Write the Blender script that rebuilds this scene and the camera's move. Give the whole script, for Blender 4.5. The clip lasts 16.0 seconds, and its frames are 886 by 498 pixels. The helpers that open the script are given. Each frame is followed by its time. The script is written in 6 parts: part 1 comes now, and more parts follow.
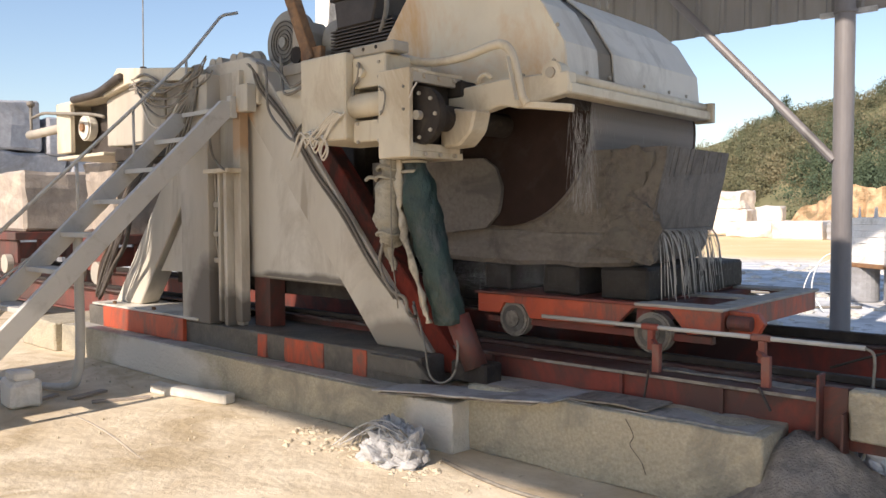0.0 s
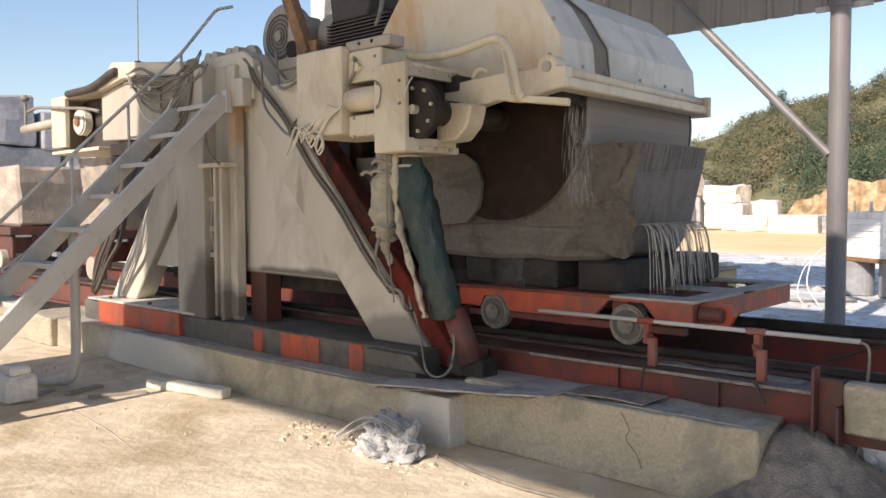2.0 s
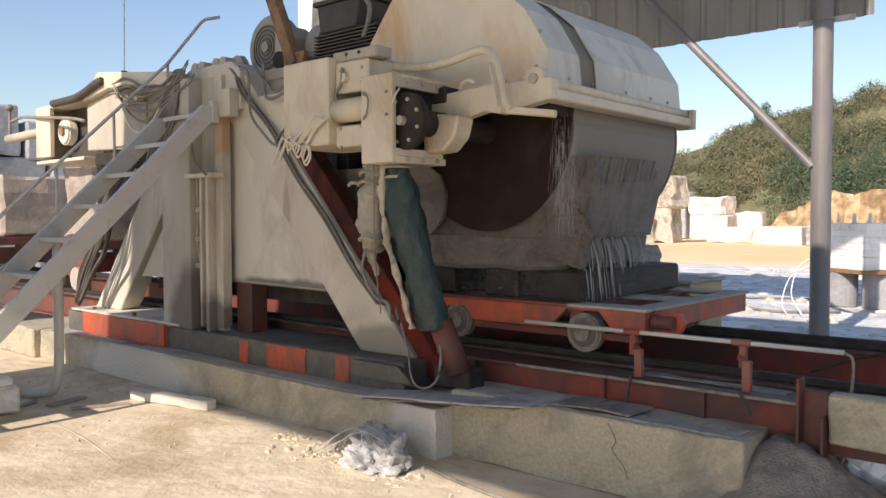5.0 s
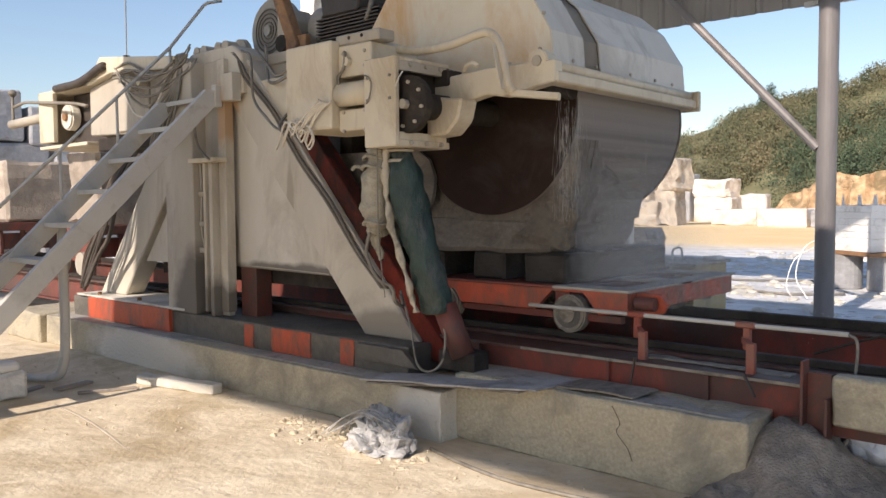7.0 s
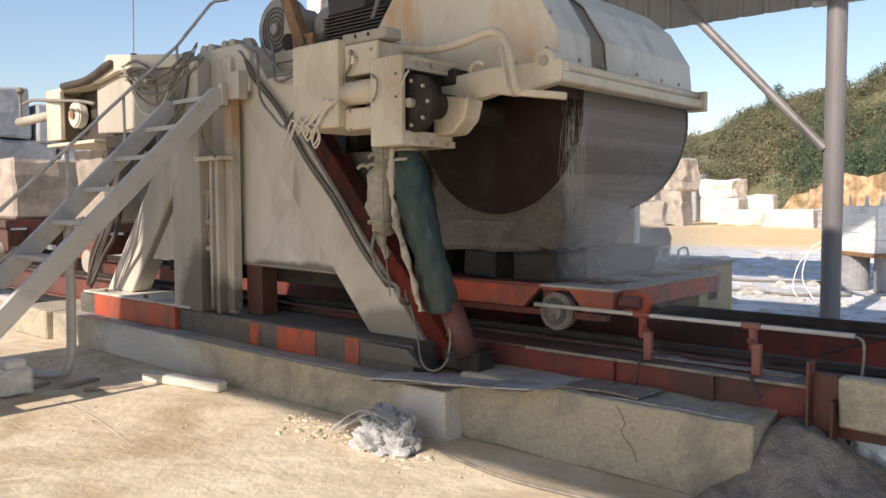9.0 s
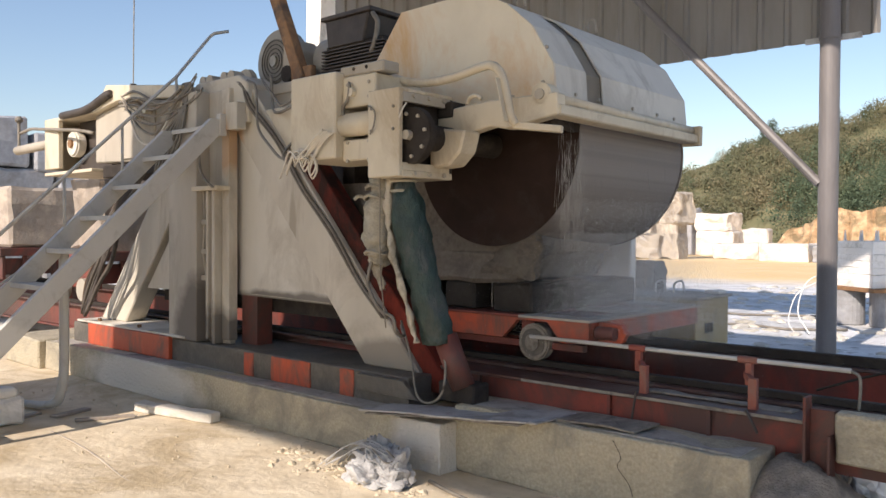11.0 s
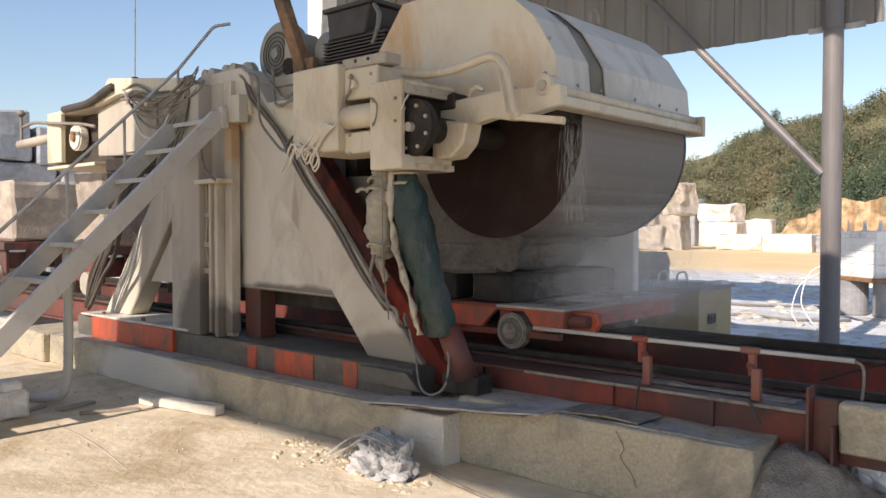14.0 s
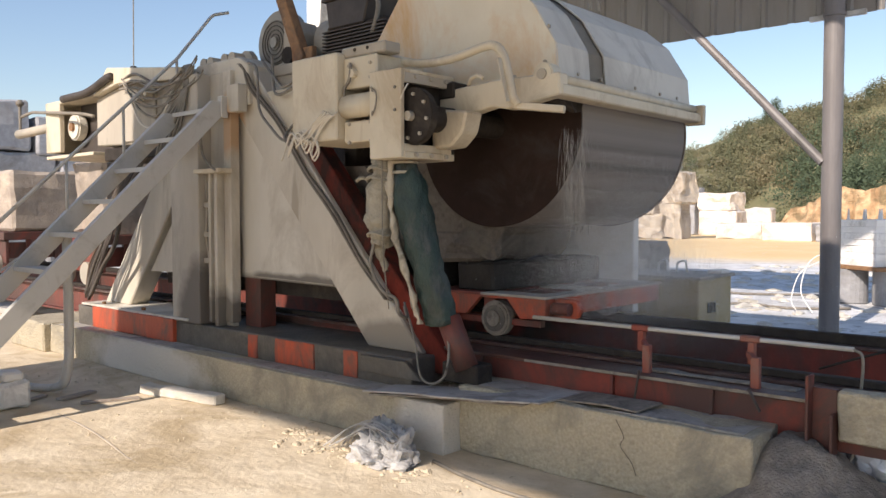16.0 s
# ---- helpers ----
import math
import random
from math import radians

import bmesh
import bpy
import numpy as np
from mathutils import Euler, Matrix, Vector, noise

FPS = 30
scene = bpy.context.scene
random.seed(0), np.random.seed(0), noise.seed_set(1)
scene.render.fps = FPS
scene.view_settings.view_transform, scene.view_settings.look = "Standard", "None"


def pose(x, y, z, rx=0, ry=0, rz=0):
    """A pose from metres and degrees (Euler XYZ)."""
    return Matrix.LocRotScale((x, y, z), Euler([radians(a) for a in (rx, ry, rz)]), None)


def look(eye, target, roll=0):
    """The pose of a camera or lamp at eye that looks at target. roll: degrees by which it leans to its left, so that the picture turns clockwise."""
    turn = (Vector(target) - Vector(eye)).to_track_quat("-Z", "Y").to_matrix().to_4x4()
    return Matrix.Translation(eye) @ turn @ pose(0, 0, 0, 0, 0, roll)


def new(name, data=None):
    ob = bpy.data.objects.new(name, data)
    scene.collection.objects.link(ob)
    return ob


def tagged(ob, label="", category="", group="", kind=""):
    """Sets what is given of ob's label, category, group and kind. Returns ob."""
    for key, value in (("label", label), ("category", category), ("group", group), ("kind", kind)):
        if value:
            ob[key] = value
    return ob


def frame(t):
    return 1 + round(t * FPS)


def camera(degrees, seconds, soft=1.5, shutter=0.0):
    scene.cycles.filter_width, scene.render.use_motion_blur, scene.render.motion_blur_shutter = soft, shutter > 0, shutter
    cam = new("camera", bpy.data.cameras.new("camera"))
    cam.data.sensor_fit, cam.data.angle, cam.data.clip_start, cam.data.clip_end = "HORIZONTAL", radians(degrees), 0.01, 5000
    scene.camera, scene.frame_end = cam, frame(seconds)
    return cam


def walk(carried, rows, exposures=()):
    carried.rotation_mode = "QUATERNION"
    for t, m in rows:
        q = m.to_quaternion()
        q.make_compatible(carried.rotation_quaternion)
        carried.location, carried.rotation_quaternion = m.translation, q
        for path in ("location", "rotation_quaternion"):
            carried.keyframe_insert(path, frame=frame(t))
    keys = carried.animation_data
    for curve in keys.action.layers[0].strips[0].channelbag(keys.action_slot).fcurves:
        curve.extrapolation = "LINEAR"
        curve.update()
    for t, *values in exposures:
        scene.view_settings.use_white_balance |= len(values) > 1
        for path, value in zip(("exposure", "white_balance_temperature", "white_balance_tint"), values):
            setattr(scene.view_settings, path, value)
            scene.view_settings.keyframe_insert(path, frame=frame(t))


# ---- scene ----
EYE = (0.0, 0.0, 1.6)
cam = camera(58.0, 16.0)
PATH = [
    (0.0, pose(*EYE, 87.558, 0.202, 42.310)),
    (0.5, pose(*EYE, 87.664, 0.136, 42.245)),
    (1.0, pose(*EYE, 87.501, 0.339, 42.178)),
    (1.5, pose(*EYE, 87.384, 0.213, 42.243)),
    (2.0, pose(*EYE, 87.157, 0.263, 42.028)),
    (2.5, pose(*EYE, 87.238, 0.257, 41.743)),
    (3.0, pose(*EYE, 87.419, 0.275, 41.631)),
    (3.5, pose(*EYE, 87.498, 0.140, 41.474)),
    (4.0, pose(*EYE, 88.025, 0.150, 41.262)),
    (6.5, pose(*EYE, 87.220, 0.210, 40.862)),
    (7.0, pose(*EYE, 86.770, 0.395, 41.361)),
    (7.5, pose(*EYE, 86.845, 0.066, 41.445)),
    (8.0, pose(*EYE, 86.884, 0.105, 41.322)),
    (8.5, pose(*EYE, 86.701, 0.150, 41.554)),
    (9.0, pose(*EYE, 86.706, 0.141, 41.768)),
    (11.5, pose(*EYE, 89.217, -0.323, 41.492)),
    (12.0, pose(*EYE, 89.066, -0.055, 41.793)),
    (12.5, pose(*EYE, 89.030, 0.000, 41.900)),
    (13.0, pose(*EYE, 88.781, -0.072, 41.919)),
    (13.5, pose(*EYE, 88.617, -0.124, 41.700)),
    (14.0, pose(*EYE, 88.389, -0.049, 41.689)),
    (14.5, pose(*EYE, 88.114, -0.019, 41.851)),
    (15.0, pose(*EYE, 87.955, -0.017, 41.693)),
    (15.5, pose(*EYE, 87.733, -0.091, 41.555)),
    (16.0, pose(*EYE, 87.620, 0.050, 41.678)),
]
walk(cam, PATH, [(0.0, 0.48, 6350, 17), (3.5, 0.41, 6350, 17), (8.0, 0.34, 6350, 17), (16.0, 0.34, 6350, 17)])

# ---- light ----
SUN_EL = 33.6     # a low sun shining in from the open front of the shed
world = bpy.data.worlds.new("sky")
scene.world = world
world.use_nodes = True
nt = world.node_tree
sky = nt.nodes.new("ShaderNodeTexSky")
sky.sky_type = "NISHITA"
sky.sun_disc = False
sky.sun_elevation = radians(SUN_EL)
sky.sun_rotation = radians(175)
sky.altitude = 100
sky.air_density = 1.2
sky.dust_density = 0.6
sky.ozone_density = 1.5
nt.links.new(sky.outputs[0], nt.nodes["Background"].inputs[0])
nt.nodes["Background"].inputs[1].default_value = 0.12
sun_data = bpy.data.lights.new("sun", "SUN")
sun_data.energy = 5.0
sun_data.angle = radians(0.6)
sun_data.color = (1.0, 0.90, 0.75)
sun = new("sun", sun_data)
sun.matrix_world = look((1.2, -15.0, 10.0), (0, 0, 0))


# ---- materials ----
def mat(name, a, b, rough=0.7, metal=0.0, scale=6.0, bump=0.2, stain=None, amount=0.35, stain_scale=1.3,
        vary=0.0, streak=1.0, detail=6.0, bump_scale=None, zones=(), zone_col=(0.6, 0.56, 0.48)):
    """Two tones by noise, a stain layer of its own, fine relief; metres in object space."""
    m = bpy.data.materials.new(name)
    m.use_nodes = True
    n, l = m.node_tree.nodes, m.node_tree.links
    p = n["Principled BSDF"]
    tc = n.new("ShaderNodeTexCoord")
    mp = n.new("ShaderNodeMapping")
    mp.inputs["Scale"].default_value = (1, 1, streak)
    l.new(tc.outputs["Object"], mp.inputs[0])
    src = mp.outputs[0]
    if vary:
        inf = n.new("ShaderNodeObjectInfo")
        ad = n.new("ShaderNodeVectorMath")
        ad.operation = "MULTIPLY_ADD"
        cmb = n.new("ShaderNodeCombineXYZ")
        for i in range(3):
            l.new(inf.outputs["Random"], cmb.inputs[i])
        ad.inputs[1].default_value = (37, 23, 51)
        l.new(cmb.outputs[0], ad.inputs[0])
        l.new(src, ad.inputs[2])
        src = ad.outputs[0]
    n1 = n.new("ShaderNodeTexNoise")
    n1.inputs["Scale"].default_value = scale
    n1.inputs["Detail"].default_value = detail
    n1.inputs["Roughness"].default_value = 0.65
    l.new(src, n1.inputs["Vector"])
    r1 = n.new("ShaderNodeValToRGB")
    r1.color_ramp.elements[0].position, r1.color_ramp.elements[1].position = 0.32, 0.68
    r1.color_ramp.elements[0].color, r1.color_ramp.elements[1].color = (*a, 1), (*b, 1)
    l.new(n1.outputs["Fac"], r1.inputs[0])
    col = r1.outputs[0]
    if stain:
        n2 = n.new("ShaderNodeTexNoise")
        n2.inputs["Scale"].default_value = stain_scale
        n2.inputs["Detail"].default_value = 8
        n2.inputs["Roughness"].default_value = 0.7
        n2.inputs["Distortion"].default_value = 0.6
        l.new(src, n2.inputs["Vector"])
        r2 = n.new("ShaderNodeValToRGB")
        r2.color_ramp.elements[0].position = 0.62 - amount * 0.4
        r2.color_ramp.elements[1].position = 0.78 - amount * 0.4
        l.new(n2.outputs["Fac"], r2.inputs[0])
        mx = n.new("ShaderNodeMix")
        mx.data_type = "RGBA"
        l.new(r2.outputs[0], mx.inputs[0])
        l.new(col, mx.inputs[6])
        mx.inputs[7].default_value = (*stain, 1)
        col = mx.outputs[2]
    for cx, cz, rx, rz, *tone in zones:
        # a smear of another coat or tone with a ragged edge of its own
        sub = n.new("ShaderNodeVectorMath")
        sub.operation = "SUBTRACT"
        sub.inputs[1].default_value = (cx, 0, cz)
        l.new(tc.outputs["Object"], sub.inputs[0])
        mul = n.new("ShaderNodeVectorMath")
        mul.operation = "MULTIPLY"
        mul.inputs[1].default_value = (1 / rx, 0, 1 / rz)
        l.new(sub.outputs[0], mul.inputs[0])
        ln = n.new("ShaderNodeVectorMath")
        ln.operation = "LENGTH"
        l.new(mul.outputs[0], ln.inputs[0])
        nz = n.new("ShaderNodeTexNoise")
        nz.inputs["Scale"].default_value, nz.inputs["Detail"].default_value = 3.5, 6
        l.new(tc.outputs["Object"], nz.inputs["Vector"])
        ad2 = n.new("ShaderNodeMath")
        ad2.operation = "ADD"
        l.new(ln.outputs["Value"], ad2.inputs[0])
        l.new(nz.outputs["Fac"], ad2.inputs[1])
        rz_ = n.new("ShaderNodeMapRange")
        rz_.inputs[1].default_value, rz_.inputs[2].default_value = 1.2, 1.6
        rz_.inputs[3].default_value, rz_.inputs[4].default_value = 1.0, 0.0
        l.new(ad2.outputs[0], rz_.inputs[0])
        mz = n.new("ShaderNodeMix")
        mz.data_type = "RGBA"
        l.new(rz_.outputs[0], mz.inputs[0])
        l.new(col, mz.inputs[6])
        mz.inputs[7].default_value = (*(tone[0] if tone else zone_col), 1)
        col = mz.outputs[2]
    if vary:
        hs = n.new("ShaderNodeHueSaturation")
        mr = n.new("ShaderNodeMapRange")
        mr.inputs[3].default_value, mr.inputs[4].default_value = 1 - vary, 1 + vary
        l.new(inf.outputs["Random"], mr.inputs[0])
        l.new(mr.outputs[0], hs.inputs["Value"])
        l.new(col, hs.inputs["Color"])
        col = hs.outputs[0]
    l.new(col, p.inputs["Base Color"])
    p.inputs["Roughness"].default_value = rough
    p.inputs["Metallic"].default_value = metal
    if bump:
        n3 = n.new("ShaderNodeTexNoise")
        n3.inputs["Scale"].default_value = bump_scale or scale * 5
        n3.inputs["Detail"].default_value = 8
        l.new(src, n3.inputs["Vector"])
        bp = n.new("ShaderNodeBump")
        bp.inputs["Strength"].default_value = bump
        bp.inputs["Distance"].default_value = 0.02
        l.new(n3.outputs["Fac"], bp.inputs["Height"])
        l.new(bp.outputs[0], p.inputs["Normal"])
    return m


# zones darken leg foot, column base and panel edges; one is rusty
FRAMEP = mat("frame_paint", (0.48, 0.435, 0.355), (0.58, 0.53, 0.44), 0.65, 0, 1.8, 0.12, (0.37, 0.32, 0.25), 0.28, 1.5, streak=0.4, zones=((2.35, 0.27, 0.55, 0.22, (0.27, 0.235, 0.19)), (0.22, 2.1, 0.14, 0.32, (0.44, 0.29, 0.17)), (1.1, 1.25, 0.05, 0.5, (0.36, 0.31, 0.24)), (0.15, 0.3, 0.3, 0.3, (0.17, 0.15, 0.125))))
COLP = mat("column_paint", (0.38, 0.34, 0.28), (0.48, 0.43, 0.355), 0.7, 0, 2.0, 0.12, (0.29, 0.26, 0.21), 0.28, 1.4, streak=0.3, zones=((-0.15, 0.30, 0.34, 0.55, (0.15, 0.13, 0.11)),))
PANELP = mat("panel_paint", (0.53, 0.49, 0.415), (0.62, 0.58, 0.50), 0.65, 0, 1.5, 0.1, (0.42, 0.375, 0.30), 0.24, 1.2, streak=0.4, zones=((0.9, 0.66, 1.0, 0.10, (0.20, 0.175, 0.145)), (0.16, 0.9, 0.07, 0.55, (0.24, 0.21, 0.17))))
CREAM = mat("cream_paint", (0.55, 0.48, 0.36), (0.65, 0.575, 0.44), 0.55, 0, 2.5, 0.12, (0.45, 0.365, 0.25), 0.30, 2.6, streak=0.5)
GREYCREAM = mat("slurry_grey_paint", (0.36, 0.32, 0.26), (0.46, 0.41, 0.335), 0.7, 0, 2.0, 0.12, (0.27, 0.25, 0.21), 0.3, 1.4, streak=0.35)
HOODP = mat("hood_paint", (0.62, 0.55, 0.42), (0.72, 0.65, 0.52), 0.6, 0, 1.6, 0.08, (0.60, 0.385, 0.19), 0.42, 0.9, streak=0.8)
HOODG = mat("hood_grey_paint", (0.55, 0.52, 0.46), (0.66, 0.63, 0.56), 0.6, 0, 1.4, 0.08, (0.40, 0.37, 0.32), 0.25, 1.2, streak=0.5)
OXIDE = mat("red_oxide_paint", (0.22, 0.048, 0.03), (0.32, 0.07, 0.04), 0.65, 0, 5, 0.2, (0.21, 0.12, 0.09), 0.45, 1.8, streak=0.6)
OXIDED = mat("dirty_red_oxide", (0.13, 0.035, 0.025), (0.21, 0.05, 0.035), 0.65, 0, 4, 0.25, (0.085, 0.045, 0.036), 0.45, 1.8, streak=0.4)
REDP = mat("worn_red_paint", (0.16, 0.03, 0.018), (0.27, 0.046, 0.026), 0.6, 0, 4, 0.2, (0.085, 0.036, 0.028), 0.5, 1.6, streak=0.7)
GREASY = mat("greasy_oxide", (0.05, 0.026, 0.022), (0.095, 0.04, 0.03), 0.5, 0, 5, 0.25, (0.12, 0.095, 0.08), 0.34, 3)
ORANGE = mat("orange_paint", (0.42, 0.066, 0.025), (0.54, 0.095, 0.036), 0.55, 0, 5, 0.15, (0.20, 0.075, 0.05), 0.44, 4.0, streak=0.4)
CONC = mat("rough_concrete", (0.35, 0.305, 0.215), (0.50, 0.44, 0.325), 0.9, 0, 48, 1.0, (0.27, 0.245, 0.19), 0.34, 2.0, detail=10, bump_scale=34)
CONCZ = mat("part_rendered_concrete", (0.35, 0.305, 0.215), (0.50, 0.44, 0.325), 0.9, 0, 48, 1.0, (0.27, 0.245, 0.19), 0.34, 2.0, detail=10, bump_scale=34, zones=((-1.5, 0.14, 1.15, 0.28), (2.38, 0.2, 0.34, 0.32)), zone_col=(0.64, 0.59, 0.51))
CONCL = mat("pale_cement", (0.55, 0.51, 0.44), (0.66, 0.62, 0.54), 0.9, 0, 6, 0.4, (0.36, 0.33, 0.27), 0.3, 2.0)
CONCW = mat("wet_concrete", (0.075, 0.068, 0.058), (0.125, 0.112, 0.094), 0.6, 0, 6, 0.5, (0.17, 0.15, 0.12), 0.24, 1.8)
# for greasy steel parts, and for plates that stand in for interior shade
STEELD = mat("greasy_steel_and_shade", (0.028, 0.023, 0.02), (0.05, 0.042, 0.036), 0.7, 0.0, 8, 0.15, (0.08, 0.065, 0.05), 0.22, 3)
# near black: the shade under the block is put into this colour
WETSHADE = mat("wet_shaded_concrete", (0.024, 0.021, 0.019), (0.045, 0.04, 0.035), 0.6, 0, 6, 0.4, (0.04, 0.037, 0.033), 0.3, 2)
BLADE = mat("saw_blade_steel", (0.022, 0.013, 0.010), (0.034, 0.020, 0.016), 0.8, 0.0, 3, 0.03, (0.04, 0.032, 0.028), 0.25, 2)
BLADEG = mat("slurry_coated_blade", (0.17, 0.148, 0.132), (0.27, 0.24, 0.215), 0.75, 0.0, 4, 0.08, (0.12, 0.105, 0.092), 0.36, 2.4)
RUST = mat("rusty_steel", (0.20, 0.10, 0.045), (0.34, 0.19, 0.09), 0.75, 0.1, 6, 0.3, (0.10, 0.07, 0.05), 0.3, 3)
RUSTD = mat("dark_rusty_chain", (0.07, 0.045, 0.03), (0.13, 0.085, 0.055), 0.85, 0, 12, 0.3)
GREYMETAL = mat("galvanised_tube", (0.42, 0.41, 0.39), (0.52, 0.51, 0.48), 0.5, 0.2, 5, 0.08, (0.3, 0.28, 0.25), 0.25, 3)
LADDERP = mat("ladder_paint", (0.47, 0.45, 0.41), (0.53, 0.505, 0.46), 0.6, 0, 3, 0.06, (0.40, 0.37, 0.32), 0.2, 5)
MOTORG = mat("motor_grey", (0.26, 0.25, 0.22), (0.36, 0.34, 0.30), 0.6, 0.1, 5, 0.15, (0.46, 0.42, 0.34), 0.35, 3)
MOTORD = mat("motor_cover_olive", (0.15, 0.135, 0.11), (0.21, 0.19, 0.155), 0.6, 0, 5, 0.1)
FIN = mat("motor_fin_dark", (0.045, 0.035, 0.03), (0.08, 0.065, 0.055), 0.6, 0.1, 5, 0.15)
CABLE = mat("grey_cable", (0.15, 0.132, 0.11), (0.27, 0.24, 0.195), 0.7, 0, 12, 0.1)
LEAD = mat("dark_brown_cable", (0.06, 0.05, 0.04), (0.11, 0.092, 0.075), 0.75, 0, 12, 0.1)
CABLEL = mat("pale_hose", (0.55, 0.50, 0.42), (0.66, 0.60, 0.50), 0.6, 0, 12, 0.1)
CLOTH = mat("muddy_cloth", (0.30, 0.27, 0.21), (0.42, 0.38, 0.30), 0.95, 0, 8, 0.5, (0.2, 0.18, 0.14), 0.35, 4)
GREENC = mat("green_tarpaulin", (0.010, 0.026, 0.024), (0.028, 0.055, 0.045), 0.55, 0, 9, 0.6, (0.07, 0.075, 0.07), 0.3, 5, streak=0.6)
# dirty red paint; its dark blotches also carry the shade behind the leg
FLANGE = mat("dirty_shaded_red_flange", (0.10, 0.018, 0.012), (0.19, 0.032, 0.019), 0.75, 0, 5, 0.3, (0.035, 0.018, 0.014), 0.5, 2.2, streak=0.5)
MATG = mat("grey_slurry_sheet", (0.34, 0.32, 0.30), (0.44, 0.42, 0.40), 0.75, 0, 5, 0.2, (0.24, 0.225, 0.205), 0.35, 4)
SOIL = mat("damp_brown_soil", (0.20, 0.17, 0.14), (0.33, 0.285, 0.235), 0.95, 0, 14, 0.8, (0.15, 0.13, 0.11), 0.38, 4)
SLURRYB = mat("dried_brown_slurry", (0.20, 0.175, 0.145), (0.30, 0.265, 0.22), 0.8, 0, 12, 0.3, (0.13, 0.11, 0.09), 0.4, 7)
SEAM = mat("muddy_cream_cloth", (0.42, 0.37, 0.29), (0.54, 0.48, 0.38), 0.9, 0, 8, 0.5, (0.25, 0.22, 0.17), 0.3, 6)
RAG = mat("grey_rag", (0.36, 0.35, 0.34), (0.52, 0.51, 0.49), 0.95, 0, 9, 0.5, (0.24, 0.23, 0.22), 0.35, 6)
STONE = mat("sawn_granite", (0.135, 0.118, 0.10), (0.20, 0.175, 0.15), 0.75, 0, 30, 0.5, (0.10, 0.088, 0.075), 0.4, 2.5)
STONER = mat("split_granite", (0.105, 0.09, 0.075), (0.20, 0.172, 0.142), 0.9, 0, 26, 1.0, (0.18, 0.16, 0.13), 0.35, 3, vary=0.12)
STONEP = mat("pale_granite", (0.60, 0.54, 0.48), (0.74, 0.67, 0.60), 0.9, 0, 8, 0.5, (0.44, 0.36, 0.28), 0.3, 0.8, vary=0.12)
STONET = mat("tan_granite", (0.40, 0.345, 0.275), (0.56, 0.50, 0.42), 0.9, 0, 5, 0.7, (0.24, 0.20, 0.16), 0.4, 0.9, vary=0.1)
STONEG = mat("grey_granite", (0.30, 0.30, 0.31), (0.40, 0.40, 0.41), 0.9, 0, 8, 0.5, (0.24, 0.23, 0.22), 0.3, 0.8, vary=0.12)
YELLOW = mat("faded_yellow_paint", (0.33, 0.25, 0.12), (0.42, 0.32, 0.16), 0.6, 0, 4, 0.1, (0.22, 0.18, 0.13), 0.36, 2)
SHEET = mat("corrugated_sheet", (0.22, 0.20, 0.18), (0.29, 0.27, 0.24), 0.55, 0.2, 2, 0.05, (0.22, 0.2, 0.17), 0.25, 1.5, streak=0.2)
POSTP = mat("post_paint", (0.15, 0.135, 0.13), (0.20, 0.182, 0.175), 0.5, 0, 3, 0.06, (0.11, 0.10, 0.09), 0.25, 1.5, streak=0.3)
BLUEP = mat("faded_blue_paint", (0.05, 0.10, 0.16), (0.09, 0.15, 0.21), 0.6, 0, 6, 0.1, (0.2, 0.18, 0.15), 0.4, 6)
BLACK = mat("black_paint", (0.02, 0.02, 0.02), (0.03, 0.03, 0.03), 0.6, bump=0)
WHITE = mat("white_stone", (0.76, 0.73, 0.68), (0.86, 0.83, 0.78), 0.8, 0, 5, 0.3, (0.5, 0.47, 0.42), 0.2, 2, vary=0.06)
DUST = mat("slurry_mat", (0.30, 0.275, 0.24), (0.42, 0.385, 0.34), 0.85, 0, 7, 0.5, (0.17, 0.16, 0.14), 0.3, 3)
SACK = mat("plastic_sack", (0.50, 0.54, 0.60), (0.68, 0.71, 0.76), 0.5, 0, 6, 0.3)
CLODS = mat("dry_clods", (0.50, 0.41, 0.285), (0.62, 0.53, 0.39), 0.95, 0, 20, 0.5)
STONEB = mat("brown_granite", (0.27, 0.225, 0.185), (0.38, 0.325, 0.27), 0.9, 0, 6, 0.6, (0.46, 0.38, 0.3), 0.3, 1.6, vary=0.1)
BARK = mat("bark", (0.10, 0.07, 0.045), (0.17, 0.12, 0.08), 0.95, bump=0.4)
LEAF = mat("leaves", (0.06, 0.068, 0.035), (0.175, 0.168, 0.088), 0.85, 0, 0.35, 0, (0.22, 0.18, 0.10), 0.34, 0.16)
PINE = mat("pine_needles", (0.045, 0.07, 0.04), (0.095, 0.125, 0.065), 0.85, 0, 0.3, 0)
CLAY = mat("bare_clay", (0.36, 0.225, 0.12), (0.58, 0.42, 0.26), 0.95, 0, 0.9, 0.8, (0.20, 0.15, 0.085), 0.42, 0.5)

for dull in (BLADE, STEELD, WETSHADE, FLANGE):
    dull.node_tree.nodes["Principled BSDF"].inputs["Specular IOR Level"].default_value = 0.15


def water_mat():
    m = bpy.data.materials.new("muddy_water")
    m.use_nodes = True
    p = m.node_tree.nodes["Principled BSDF"]
    p.inputs["Base Color"].default_value = (0.50, 0.48, 0.45, 1)
    p.inputs["Roughness"].default_value = 0.15
    p.inputs["Transmission Weight"].default_value = 0.35
    p.inputs["IOR"].default_value = 1.33
    return m


WATER = water_mat()
SPRAY = mat("white_water_spray", (0.80, 0.80, 0.80), (0.88, 0.88, 0.88), 0.6, bump=0)


